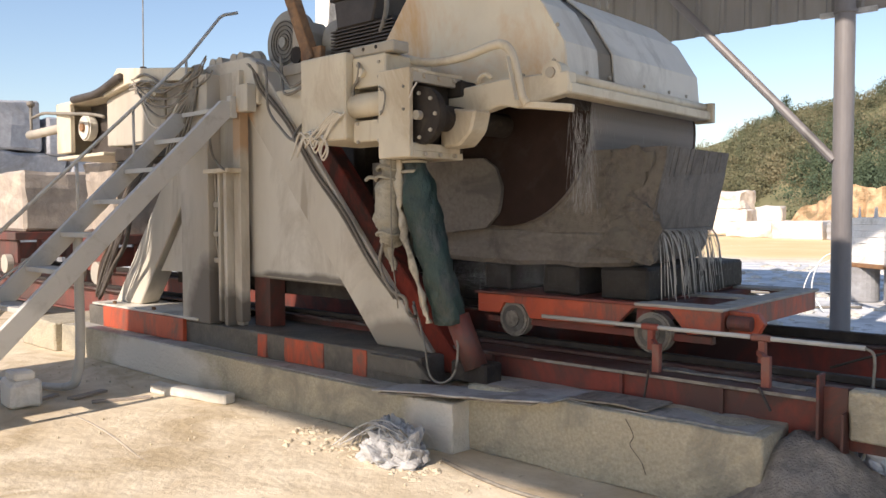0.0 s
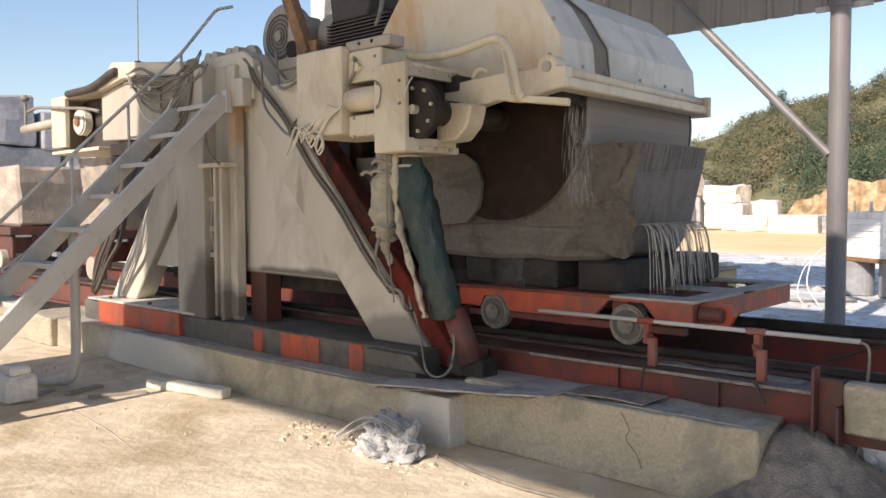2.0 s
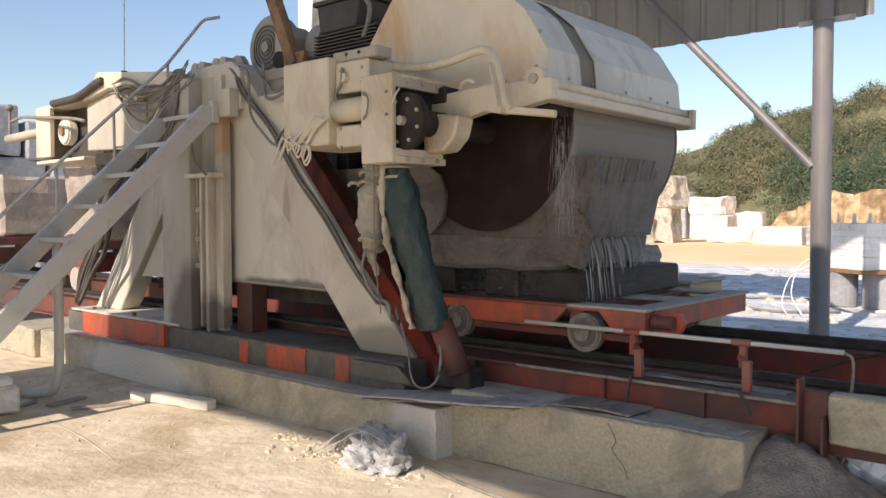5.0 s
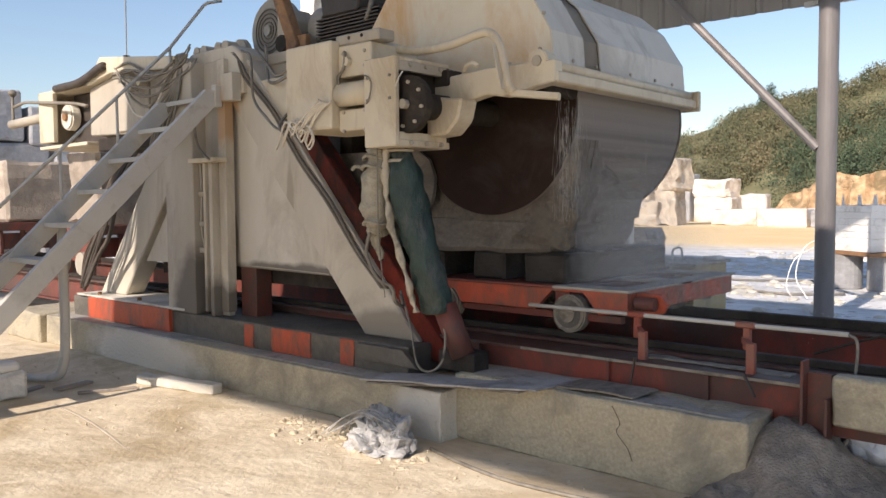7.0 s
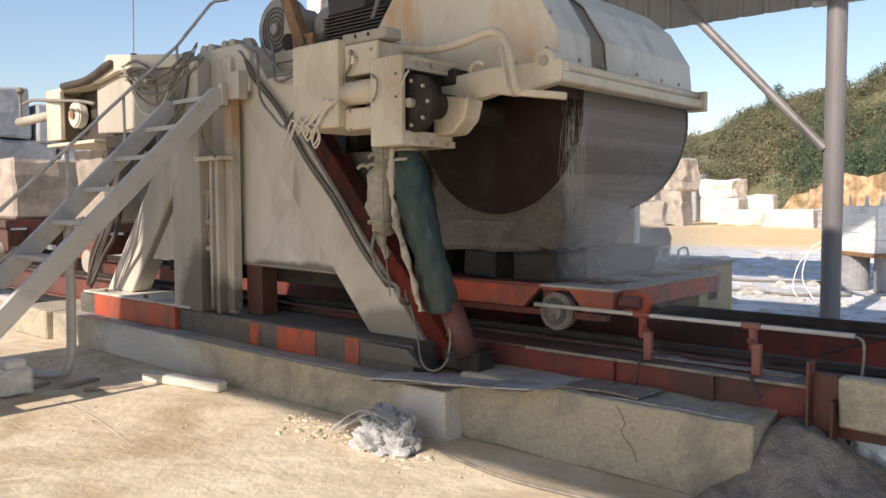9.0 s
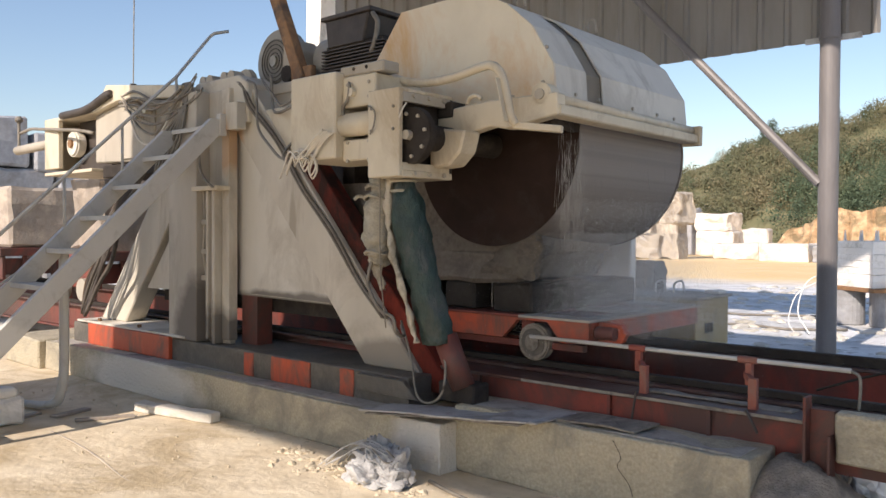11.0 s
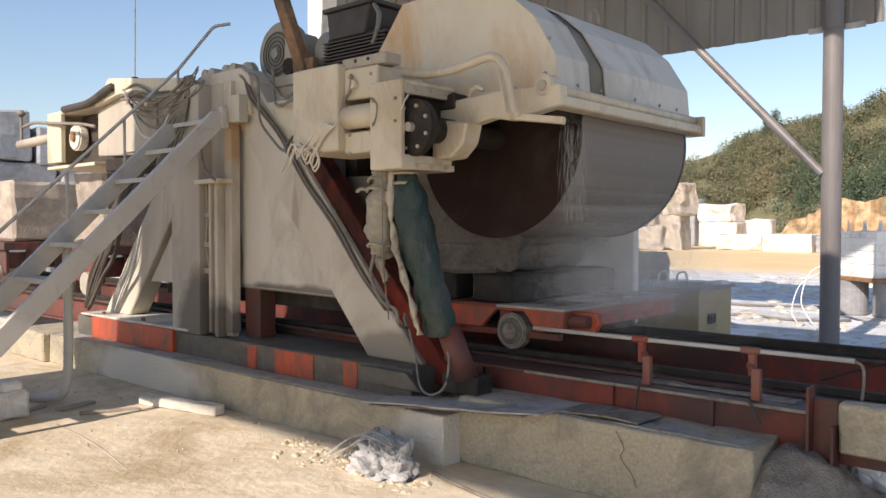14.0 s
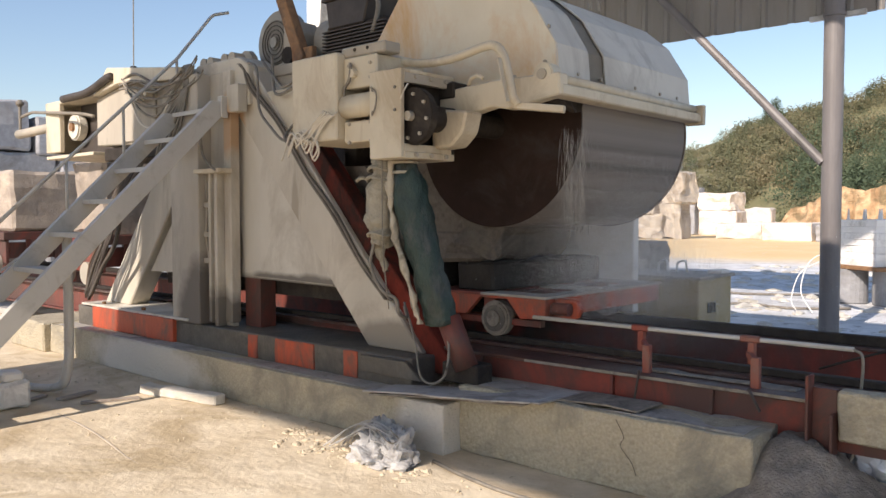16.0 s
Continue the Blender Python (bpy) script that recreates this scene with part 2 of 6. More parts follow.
def ground_mat():
    m = bpy.data.materials.new("dusty_ground")
    m.use_nodes = True
    n, l = m.node_tree.nodes, m.node_tree.links
    p = n["Principled BSDF"]
    tc = n.new("ShaderNodeTexCoord")
    pos = tc.outputs["Object"]

    def nz(scale, detail, dist=0.0):
        x = n.new("ShaderNodeTexNoise")
        x.inputs["Scale"].default_value, x.inputs["Detail"].default_value = scale, detail
        x.inputs["Roughness"].default_value, x.inputs["Distortion"].default_value = 0.65, dist
        l.new(pos, x.inputs["Vector"])
        return x.outputs["Fac"]

    def ramp(f, p0, p1, c0=(0, 0, 0), c1=(1, 1, 1)):
        x = n.new("ShaderNodeValToRGB")
        x.color_ramp.elements[0].position, x.color_ramp.elements[1].position = p0, p1
        x.color_ramp.elements[0].color, x.color_ramp.elements[1].color = (*c0, 1), (*c1, 1)
        l.new(f, x.inputs[0])
        return x.outputs[0]

    def mixc(f, a, b):
        x = n.new("ShaderNodeMix")
        x.data_type = "RGBA"
        l.new(f, x.inputs[0])
        for sock, v in ((x.inputs[6], a), (x.inputs[7], b)):
            if isinstance(v, tuple):
                sock.default_value = (*v, 1)
            else:
                l.new(v, sock)
        return x.outputs[2]

    def math_(op, a, b):
        x = n.new("ShaderNodeMath")
        x.operation, x.use_clamp = op, False
        for s, v in zip(x.inputs, (a, b)):
            if isinstance(v, (int, float)):
                s.default_value = v
            else:
                l.new(v, s)
        return x.outputs[0]

    sep = n.new("ShaderNodeSeparateXYZ")
    l.new(pos, sep.inputs[0])
    X, Y = sep.outputs[0], sep.outputs[1]
    near = ramp(nz(2.2, 9, 0.4), 0.36, 0.66, (0.56, 0.455, 0.31), (0.73, 0.625, 0.46))
    near = mixc(ramp(nz(0.8, 9, 1.0), 0.50, 0.62), near, (0.46, 0.36, 0.225))
    near = mixc(ramp(nz(14, 6), 0.60, 0.72), near, (0.43, 0.345, 0.23))
    slurry = ramp(nz(1.1, 9, 0.5), 0.38, 0.62, (0.50, 0.50, 0.49), (0.80, 0.79, 0.78))
    slurry = mixc(ramp(nz(3.2, 6, 1.0), 0.56, 0.66), slurry, (0.30, 0.28, 0.25))
    sand = ramp(nz(0.12, 9, 0.5), 0.36, 0.66, (0.72, 0.50, 0.24), (0.84, 0.64, 0.36))
    w = math_("ADD", Y, math_("MULTIPLY", nz(0.35, 5), 3.0))
    col = mixc(ramp(math_("MULTIPLY", w, 0.05), 0.38, 0.44), near, slurry)      # from about 7 m on
    w2 = math_("ADD", Y, math_("MULTIPLY", nz(0.12, 5), 10.0))
    col = mixc(ramp(math_("MULTIPLY", w2, 0.01), 0.31, 0.36), col, sand)        # from about 27 m on
    l.new(col, p.inputs["Base Color"])
    p.inputs["Roughness"].default_value = 0.95
    b1 = n.new("ShaderNodeBump")
    b1.inputs["Strength"].default_value, b1.inputs["Distance"].default_value = 0.6, 0.05
    l.new(nz(5, 10), b1.inputs["Height"])
    l.new(b1.outputs[0], p.inputs["Normal"])
    return m


GROUND = ground_mat()


# ---- mesh helpers ----
def bm_box(x0, x1, y0, y1, z0, z1, bevel=0.0, seg=1):
    bm = bmesh.new()
    bmesh.ops.create_cube(bm, size=1, matrix=Matrix.LocRotScale(((x0 + x1) / 2, (y0 + y1) / 2, (z0 + z1) / 2), None,
                                                                 (abs(x1 - x0), abs(y1 - y0), abs(z1 - z0))))
    if bevel:
        bmesh.ops.bevel(bm, geom=bm.edges[:], offset=bevel, segments=seg, affect="EDGES", profile=0.6)
    return bm


def bm_prism(points, y0, y1, bevel=0.0, axis="y"):
    """A polygon in x and z (or y and z, or x and y), drawn out along the third axis."""
    bm = bmesh.new()

    def at(p, d):
        return {"y": (p[0], d, p[1]), "x": (d, p[0], p[1]), "z": (p[0], p[1], d)}[axis]
    a = [bm.verts.new(at(p, y0)) for p in points]
    b = [bm.verts.new(at(p, y1)) for p in points]
    n = len(points)
    bm.faces.new(a)
    bm.faces.new(b[::-1])
    for i in range(n):
        bm.faces.new((a[i], b[i], b[(i + 1) % n], a[(i + 1) % n]))
    bmesh.ops.recalc_face_normals(bm, faces=bm.faces[:])
    if bevel:
        bmesh.ops.bevel(bm, geom=bm.edges[:], offset=bevel, segments=1, affect="EDGES")
    return bm


def bm_cyl(p, q, r, seg=20, r2=None, bevel=0.0):
    p, q = Vector(p), Vector(q)
    d = q - p
    bm = bmesh.new()
    m = Matrix.Translation((p + q) / 2) @ d.to_track_quat("Z", "Y").to_matrix().to_4x4()
    bmesh.ops.create_cone(bm, cap_ends=True, segments=seg, radius1=r, radius2=r if r2 is None else r2, depth=d.length, matrix=m)
    if bevel:
        ed = [e for e in bm.edges if any(len(f.verts) > 4 for f in e.link_faces)]
        bmesh.ops.bevel(bm, geom=ed, offset=bevel, segments=2, affect="EDGES")
    return bm


def bm_beam(p, q, w, h, bevel=0.0):
    """A bar of section w (sideways) by h (upright) from p to q."""
    p, q = Vector(p), Vector(q)
    bm = bm_box(-w / 2, w / 2, -h / 2, h / 2, -(q - p).length / 2, (q - p).length / 2, bevel)
    z = (q - p).normalized()
    up = Vector((0, 0, 1)) if abs(z.z) < 0.98 else Vector((0, 1, 0))
    x = up.cross(z).normalized()
    y = z.cross(x)
    m = Matrix((x, y, z)).transposed().to_4x4()
    m.translation = (p + q) / 2
    bmesh.ops.transform(bm, matrix=m, verts=bm.verts)
    return bm


def smooth_line(pts, steps=6):
    pts = [Vector(p) for p in pts]
    if len(pts) < 3:
        return pts
    out = []
    ext = [2 * pts[0] - pts[1]] + pts + [2 * pts[-1] - pts[-2]]
    for i in range(1, len(ext) - 2):
        a, b, c, d = ext[i - 1:i + 3]
        for s in range(steps):
            t = s / steps
            out.append(0.5 * ((2 * b) + (c - a) * t + (2 * a - 5 * b + 4 * c - d) * t * t + (3 * b - a - 3 * c + d) * t ** 3))
    out.append(pts[-1])
    return out


def bm_tube(pts, r, seg=8, steps=6, smooth=True, radii=None):
    line = smooth_line(pts, steps) if smooth else [Vector(p) for p in pts]
    bm = bmesh.new()
    rings = []
    up = Vector((0.13, 0.21, 0.97))
    for i, p in enumerate(line):
        t = (line[min(i + 1, len(line) - 1)] - line[max(i - 1, 0)]).normalized()
        x = t.cross(up)
        x = x.normalized() if x.length > 0.05 else t.cross(Vector((1, 0, 0))).normalized()
        y = t.cross(x)
        rr = r if radii is None else radii[min(i, len(radii) - 1)]
        rings.append([bm.verts.new(p + rr * (math.cos(2 * math.pi * k / seg) * x + math.sin(2 * math.pi * k / seg) * y)) for k in range(seg)])
    for a, b in zip(rings, rings[1:]):
        for k in range(seg):
            bm.faces.new((a[k], a[(k + 1) % seg], b[(k + 1) % seg], b[k]))
    bm.faces.new(rings[0][::-1])
    bm.faces.new(rings[-1])
    bmesh.ops.recalc_face_normals(bm, faces=bm.faces[:])
    for f in bm.faces:
        f.smooth = True
    return bm


def join(*bms):
    out = bmesh.new()
    for b in bms:
        me = bpy.data.meshes.new("tmp")
        b.to_mesh(me)
        b.free()
        out.from_mesh(me)
        bpy.data.meshes.remove(me)
    return out


def rough(bm, amp, scale, seed=0.0, cuts=0):
    if cuts:
        bmesh.ops.subdivide_edges(bm, edges=bm.edges[:], cuts=cuts, use_grid_fill=True)
    bm.normal_update()
    for v in bm.verts:
        q = v.co * scale + Vector((seed, seed * 1.7, seed * 0.3))
        v.co += Vector((noise.noise(q), noise.noise(q + Vector((9, 0, 0))), noise.noise(q + Vector((0, 7, 0))))) * amp
    return bm


def thing(name, at, label, category, group="", kind=""):
    ob = new(name)
    ob.empty_display_size = 0.1
    ob.location = at
    return tagged(ob, label, category, group, kind)


ORIGIN = {}


def part(name, bm, material, parent=None, label="", origin=None, smooth=False):
    """Links a bmesh, given in the place's own metres, as one mesh under a thing or a part."""
    base = Vector(origin) if origin is not None else (ORIGIN[parent.name] if parent is not None and parent.name in ORIGIN else
                                                       (parent.location.copy() if parent is not None else Vector((0, 0, 0))))
    bmesh.ops.translate(bm, vec=-base, verts=bm.verts)
    me = bpy.data.meshes.new(name)
    bm.to_mesh(me)
    bm.free()
    me.materials.append(material)
    if smooth:
        for f in me.polygons:
            f.use_smooth = True
    ob = new(name, me)
    if parent is not None:
        ob.parent = parent
        pb = ORIGIN.get(parent.name, parent.location.copy())
        ob.location = base - pb
    else:
        ob.location = base
    ORIGIN[ob.name] = base
    if label:
        ob["label"] = label
    return ob


def solid(name, bm, material, label, category, kind="", group="", at=None, smooth=False):
    if at is None:
        xs = [v.co for v in bm.verts]
        at = (sum(v.x for v in xs) / len(xs), sum(v.y for v in xs) / len(xs), min(v.z for v in xs))
    return tagged(part(name, bm, material, None, "", at, smooth), label, category, group, kind)


# ---- the ground and the distance ----
def build_ground():
    bm = bmesh.new()
    xs = sorted(set([-900, -500, -250, -120, -60, -35] + [-24 + i * 0.5 for i in range(61)] + [12, 25, 60, 150, 400, 900]))
    ys = sorted(set([-300, -80, -25, -8] + [-3 + i * 0.35 for i in range(50)] + [18, 22, 30, 40, 60, 90, 140, 260, 600, 1500]))
    grid = []
    for y in ys:
        row = []
        for x in xs:
            z = 0.0
            if -20 < x < 4 and -2 < y < 3.6:
                z = 0.018 * noise.noise(Vector((x * 0.9, y * 0.9, 0)))
            row.append(bm.verts.new((x, y, z)))
        grid.append(row)
    for a, b in zip(grid, grid[1:]):
        for i in range(len(xs) - 1):
            bm.faces.new((a[i], a[i + 1], b[i + 1], b[i]))
    solid("ground", bm, GROUND, "dusty pale yard ground strewn with stone slurry", "ground", "structure", at=(0, 0, 0), smooth=True)


def hill_z(x, y):
    """Height of the wooded hill behind the yard."""
    rise = max(0.0, min(1.0, (y - 116.0) / 54.0)) ** 0.8
    fall = 1.0 if y < 175 else math.exp(-((y - 175.0) / 60.0) ** 2)
    return (22.4 + 0.13 * (x + 45.0)) * math.exp(-((x + 40.0) / 56.0) ** 4) * rise * fall + 2.6 * noise.noise(Vector((x * 0.05, y * 0.05, 1))) - 0.3


def build_hill():
    bm = bmesh.new()
    grid = []
    for j in range(40):
        y = 112 + j * 4.5
        grid.append([bm.verts.new((-150 + i * 5, y, hill_z(-150 + i * 5, y))) for i in range(56)])
    for a, b in zip(grid, grid[1:]):
        for i in range(55):
            bm.faces.new((a[i], a[i + 1], b[i + 1], b[i]))
    soil = mat("hill_soil", (0.12, 0.125, 0.06), (0.22, 0.19, 0.10), 0.95, 0, 0.3, 0, (0.42, 0.33, 0.20), 0.2, 0.12)
    solid("hill", bm, soil, "wooded hill with ochre soil patches behind the yard", "hill", "structure", smooth=True)


def leaf_clump(bm, c, r, count, rnd):
    for _ in range(count):
        d = Vector((rnd.gauss(0, 1), rnd.gauss(0, 1), rnd.gauss(0, 0.8))).normalized() * r * rnd.uniform(0.45, 1.05)
        s = r * rnd.uniform(0.05, 0.12)
        q = Euler((rnd.uniform(0, 6), rnd.uniform(0, 6), rnd.uniform(0, 6))).to_quaternion()
        a = Vector(c) + d
        vs = [bm.verts.new(a + q @ Vector(p) * s) for p in ((-1, -0.5, 0), (0.2, -0.9, 0.25), (1, 0.2, 0), (0.1, 0.9, -0.2))]
        bm.faces.new(vs)


def build_wood():
    """The far wood: low rounded bushes and dark pines on the hill, nobody could count them."""
    rnd = random.Random(5)
    bushes, pines = bmesh.new(), bmesh.new()
    n = 0
    while n < 3300:
        x, y = rnd.uniform(-100, 0), 116 + 64 * rnd.random() ** 1.25
        z = hill_z(x, y)
        if noise.noise(Vector((x * 0.085, y * 0.085, 4))) < -0.12:
            continue
        n += 1
        r = rnd.choice((rnd.uniform(0.6, 1.0), rnd.uniform(0.9, 1.6), rnd.uniform(1.3, 2.2)))
        leaf_clump(bushes, (x, y, z + r * 0.7), r, 85, rnd)
        leaf_clump(bushes, (x + rnd.uniform(-0.6, 0.6), y, z + r * 1.3), r * 0.65, 45, rnd)
    # dark pines standing thick towards the east end and thinly elsewhere
    n = 0
    while n < 250:
        east = n < 170
        x = rnd.uniform(-43, -24) if east else rnd.uniform(-95, -30)
        y = rnd.uniform(118, 150) if east else rnd.uniform(125, 172)
        n += 1
        h = rnd.uniform(3.0, 6.5) if east else rnd.uniform(2.5, 4.2)
        z = hill_z(x, y)
        for k in range(6):
            f = k / 5
            leaf_clump(pines, (x + rnd.uniform(-0.2, 0.2), y, z + h * (0.2 + 0.75 * f)), h * 0.3 * (1.2 - f), 48, rnd)
    solid("wood", bushes, LEAF, "dense green scrub covering the hillside", "trees", "stuff", at=(0, 150, 0))
    solid("pine_wood", pines, PINE, "dark pines standing among the scrub on the hill", "trees", "stuff", at=(0, 140, 0))


def build_tree(at, h, seed):
    rnd = random.Random(seed)
    t = thing("pine_tree", at, "tall dark pine tree on the hill ridge", "tree", "pines on the ridge")
    x, y, z = at
    part("trunk", bm_tube([(x, y, z - 0.5), (x + 0.1, y, z + h * 0.5), (x, y, z + h * 0.95)], 0.2, 7, 4, radii=[0.25 - 0.02 * i for i in range(9)]), BARK, t)
    bm = bmesh.new()
    for i in range(34):
        k = rnd.uniform(0.2, 1.0)
        a = rnd.uniform(0, 6.28)
        rr = h * 0.36 * (1.12 - k) * rnd.uniform(0.3, 1.0)
        leaf_clump(bm, (x + math.cos(a) * rr, y + math.sin(a) * rr, z + h * k), h * 0.14, 90, rnd)
    part("crown", bm, PINE, t)


def build_cliff():
    bm = bmesh.new()
    grid = []
    for j in range(22):
        row = []
        for i in range(120):
            x = -41 + i * 0.55
            zz = j / 21
            d = 1.3 * noise.noise(Vector((x * 0.22, zz * 0.6, 3))) + 1.7 * abs(noise.noise(Vector((x * 0.8, zz * 0.7, 8)))) + 0.4 * noise.noise(Vector((x * 2.3, zz * 1.2, 1))) + 0.15 * noise.noise(Vector((x * 5, zz * 9, 1)))
            hgt = (1.6 + 3.9 * max(0, min(1, (x + 39.5) / 8)) + 0.7 * noise.noise(Vector((x * 0.3, 5, 0))) + 0.4 * noise.noise(Vector((x * 1.1, 2, 0)))) * max(0.0, min(1.0, (x + 39.5) / 2))
            row.append(bm.verts.new((x, 112 + zz * 0.9 + d, zz * hgt - 0.3)))
        grid.append(row)
    for a, b in zip(grid, grid[1:]):
        for i in range(119):
            bm.faces.new((a[i], a[i + 1], b[i + 1], b[i]))
    solid("earth_cutting", bm, CLAY, "bare ochre earth cutting at the foot of the hill", "earth bank", "structure")


def stone(name, x0, x1, y0, y1, z0, z1, material, label, group, seed, amp=0.06, turn=0.0):
    c = Vector(((x0 + x1) / 2, (y0 + y1) / 2, z0))
    sx, sy, sz = x1 - x0, y1 - y0, z1 - z0
    bm = bm_box(-sx / 2, sx / 2, -sy / 2, sy / 2, 0, sz, min(sx, sy, sz) * 0.05)
    rough(bm, amp * 0.5, 3.0 / max(sx, sz), seed, 3)
    rough(bm, amp * 0.4, 12.0 / max(sx, sz), seed + 5)
    for v in bm.verts:
        if v.co.z < 0:
            v.co.z = 0.0
    bmesh.ops.transform(bm, matrix=Matrix.Translation(c) @ pose(0, 0, 0, 0, 0, turn), verts=bm.verts)
    return solid(name, bm, material, label, "stone block", "", group, at=c)


def build_distance():
    build_ground()
    build_hill()
    build_wood()
    build_cliff()
    for i, (x, y, h) in enumerate(((-57.5, 160, 5.0), (-56.0, 161, 6.2), (-63, 165, 3.6), (-47.6, 166, 4.6), (-46.4, 168, 3.8))):
        build_tree((x, y, hill_z(x, y)), h, i)
    g = "rough granite blocks in the yard"
    pale, grey = "pale rough-quarried granite block on the yard sand", "grey granite block in a stacked row"
    tan = "rough tan granite boulder stack on the yard sand"
    for k, (x0, x1, y0, y1, z0, z1, m, lab, amp, turn) in enumerate((
            (-27.4, -25.2, 50.4, 52.6, 0, 1.7, STONET, tan, 0.45, 4), (-27.1, -25.5, 50.5, 52.4, 1.65, 3.5, STONET, tan, 0.5, -8),
            (-25.6, -24.2, 51.2, 53.4, 0, 2.4, STONET, tan, 0.4, 6), (-25.7, -23.9, 51.3, 53.3, 2.35, 4.6, STONET, tan, 0.5, -5),
            (-29.3, -28.2, 62.6, 64.6, 0, 3.85, STONEG, grey, 0.25, 0),
            (-27.8, -24.7, 62.4, 65.0, 0, 2.0, STONEP, pale, 0.18, 3), (-27.9, -24.9, 62.5, 64.8, 1.98, 3.35, STONEP, pale, 0.5, -6),
            (-27.4, -24.6, 69.0, 71.5, 0, 2.2, STONEP, pale, 0.3, 12),
            (-22.9, -19.8, 54.3, 56.2, 0, 1.08, STONEP, pale, 0.2, 4), (-18.7, -15.6, 51.6, 53.6, 0, 1.14, STONEP, pale, 0.14, -4),
            (-15.45, -14.5, 51.2, 52.8, 0, 1.0, STONEG, grey, 0.15, 6), (-14.2, -13.3, 50.4, 52.0, 0, 0.9, STONEP, pale, 0.15, 0))):
        stone("stone_block", x0, x1, y0, y1, z0, z1, m, lab, g, k + 1, amp, turn)
    # the tall grey stack beyond the open end of the track
    g = "stacked granite blocks beyond the track"
    for i, (ya, yb, z0, z1) in enumerate(((7.6, 9.9, 0, 1.9), (10.0, 12.4, 0, 1.9), (12.5, 14.8, 0, 1.8), (7.8, 10.4, 1.9, 3.5), (10.5, 12.9, 1.9, 3.4), (13.0, 15.0, 1.8, 3.3),
                                          (7.9, 9.7, 3.5, 5.0), (9.8, 12.4, 3.4, 4.55), (12.5, 14.0, 3.3, 4.4))):
        stone("stone_block", -27.4, -25.0 + 0.15 * (i % 3), ya, yb, z0, z1, STONEG, "grey granite block stacked in a high row", g, 20 + i, 0.16)
    # a dark lump in the same colour as the soil heap
    stone("boulder", -10.75, -9.8, 19.0, 20.2, 0, 0.9, SOIL, "dark boulder on the ground", g, 41, 0.3)


# ---- shed ----
def build_shed():
    post = thing("shed_post", (-3.2, 11.3, 0), "grey painted round steel post of the shed", "post", kind="structure")
    part("shaft", bm_cyl((-3.2, 11.3, 0), (-3.2, 11.3, 6.5), 0.125, 24), POSTP, post, smooth=False)
    part("base_plate", bm_box(-3.4, -3.0, 11.1, 11.5, 0, 0.03, 0.004), GREYMETAL, post)
    for z in (4.2,):
        part("clamp", bm_cyl((-3.2, 11.3, z), (-3.2, 11.3, z + 0.05), 0.14, 24), POSTP, post)
    part("bracket", bm_box(-3.55, -2.85, 11.40, 11.46, 4.2, 4.27, 0.004), GREYMETAL, post)
    # corrugated cladding: trapezoid ribs
    pts = []
    x = -13.4
    while x < -2.75:
        pts += [(x, 0.0), (x + 0.26, 0.0), (x + 0.29, -0.035), (x + 0.34, -0.035), (x + 0.37, 0.0)]
        x += 0.37
    bm = bmesh.new()
    rows = [[bm.verts.new((px, 11.56 + py + off, z)) for px, py in pts] for z, off in ((4.25, 0), (5.6, 0), (7.2, 0))]
    back = [[bm.verts.new((px, 11.566 + py, z)) for px, py in pts] for z in (4.25, 7.2)]
    for a, b in zip(rows, rows[1:]):
        for i in range(len(pts) - 1):
            bm.faces.new((a[i], a[i + 1], b[i + 1], b[i]))
    for i in range(len(pts) - 1):
        bm.faces.new((back[0][i], back[1][i], back[1][i + 1], back[0][i + 1]))
        bm.faces.new((rows[0][i], back[0][i], back[0][i + 1], rows[0][i + 1]))
    solid("cladding_wall", bm, SHEET, "grey-brown corrugated steel cladding under the shed eave", "cladding", "structure")
    solid("eave_beam", bm_box(-13.6, -2.7, 11.6, 11.75, 4.3, 4.5, 0.01), GREYMETAL, "steel eave beam behind the cladding", "beam", "structure")
    solid("roof_beam", bm_box(-7.68, 2.4, -5.8, -5.6, 6.35, 6.55, 0.01), POSTP, "steel beam along the front of the shed roof", "beam", "structure")
    # out of view; its edges are set by where shade falls on saw and ground
    solid("roof", bm_prism([(-5.94, 6.55), (2.5, 6.98), (2.5, 7.05), (-5.94, 6.62)], -7.68, 2.4, 0, "x"), SHEET, "shallow sheet metal shed roof out of view, shading the saw", "roof", "structure")
    # second sheet is unseen, added to keep the cladding in shade
    solid("roof", bm_prism([(6.9, 6.95), (12.1, 7.2), (12.1, 7.27), (6.9, 7.02)], -13.6, -2.4, 0, "x"), SHEET, "unseen sheet metal roof added to shade the cladding", "roof", "structure")
    for x, y in ((-7.5, -5.7), (2.2, -5.7)):
        p = thing("shed_post", (x, y, 0), "grey painted round steel post of the shed", "post", kind="structure")
        part("shaft", bm_cyl((x, y, 0), (x, y, 6.55), 0.125, 24), POSTP, p)
    # unseen wall, added to cast the shade on the ground by the ladder
    solid("shade_wall", bm_box(-8.8, -6.6, 0.8, 0.95, 0, 2.45, 0.01), CONCL, "unseen cement wall added to cast the shade by the ladder foot", "wall", "structure")
    solid("diagonal_brace", bm_cyl((-6.05, 11.1, 5.35), (-3.3, 11.25, 2.3), 0.06, 12), POSTP, "grey steel diagonal brace tube against the post", "brace", "structure")
    solid("shed_column", bm_box(-14.2, -13.7, 11.4, 11.9, 0, 7.2, 0.01), WHITE, "white painted shed column", "column", "structure")


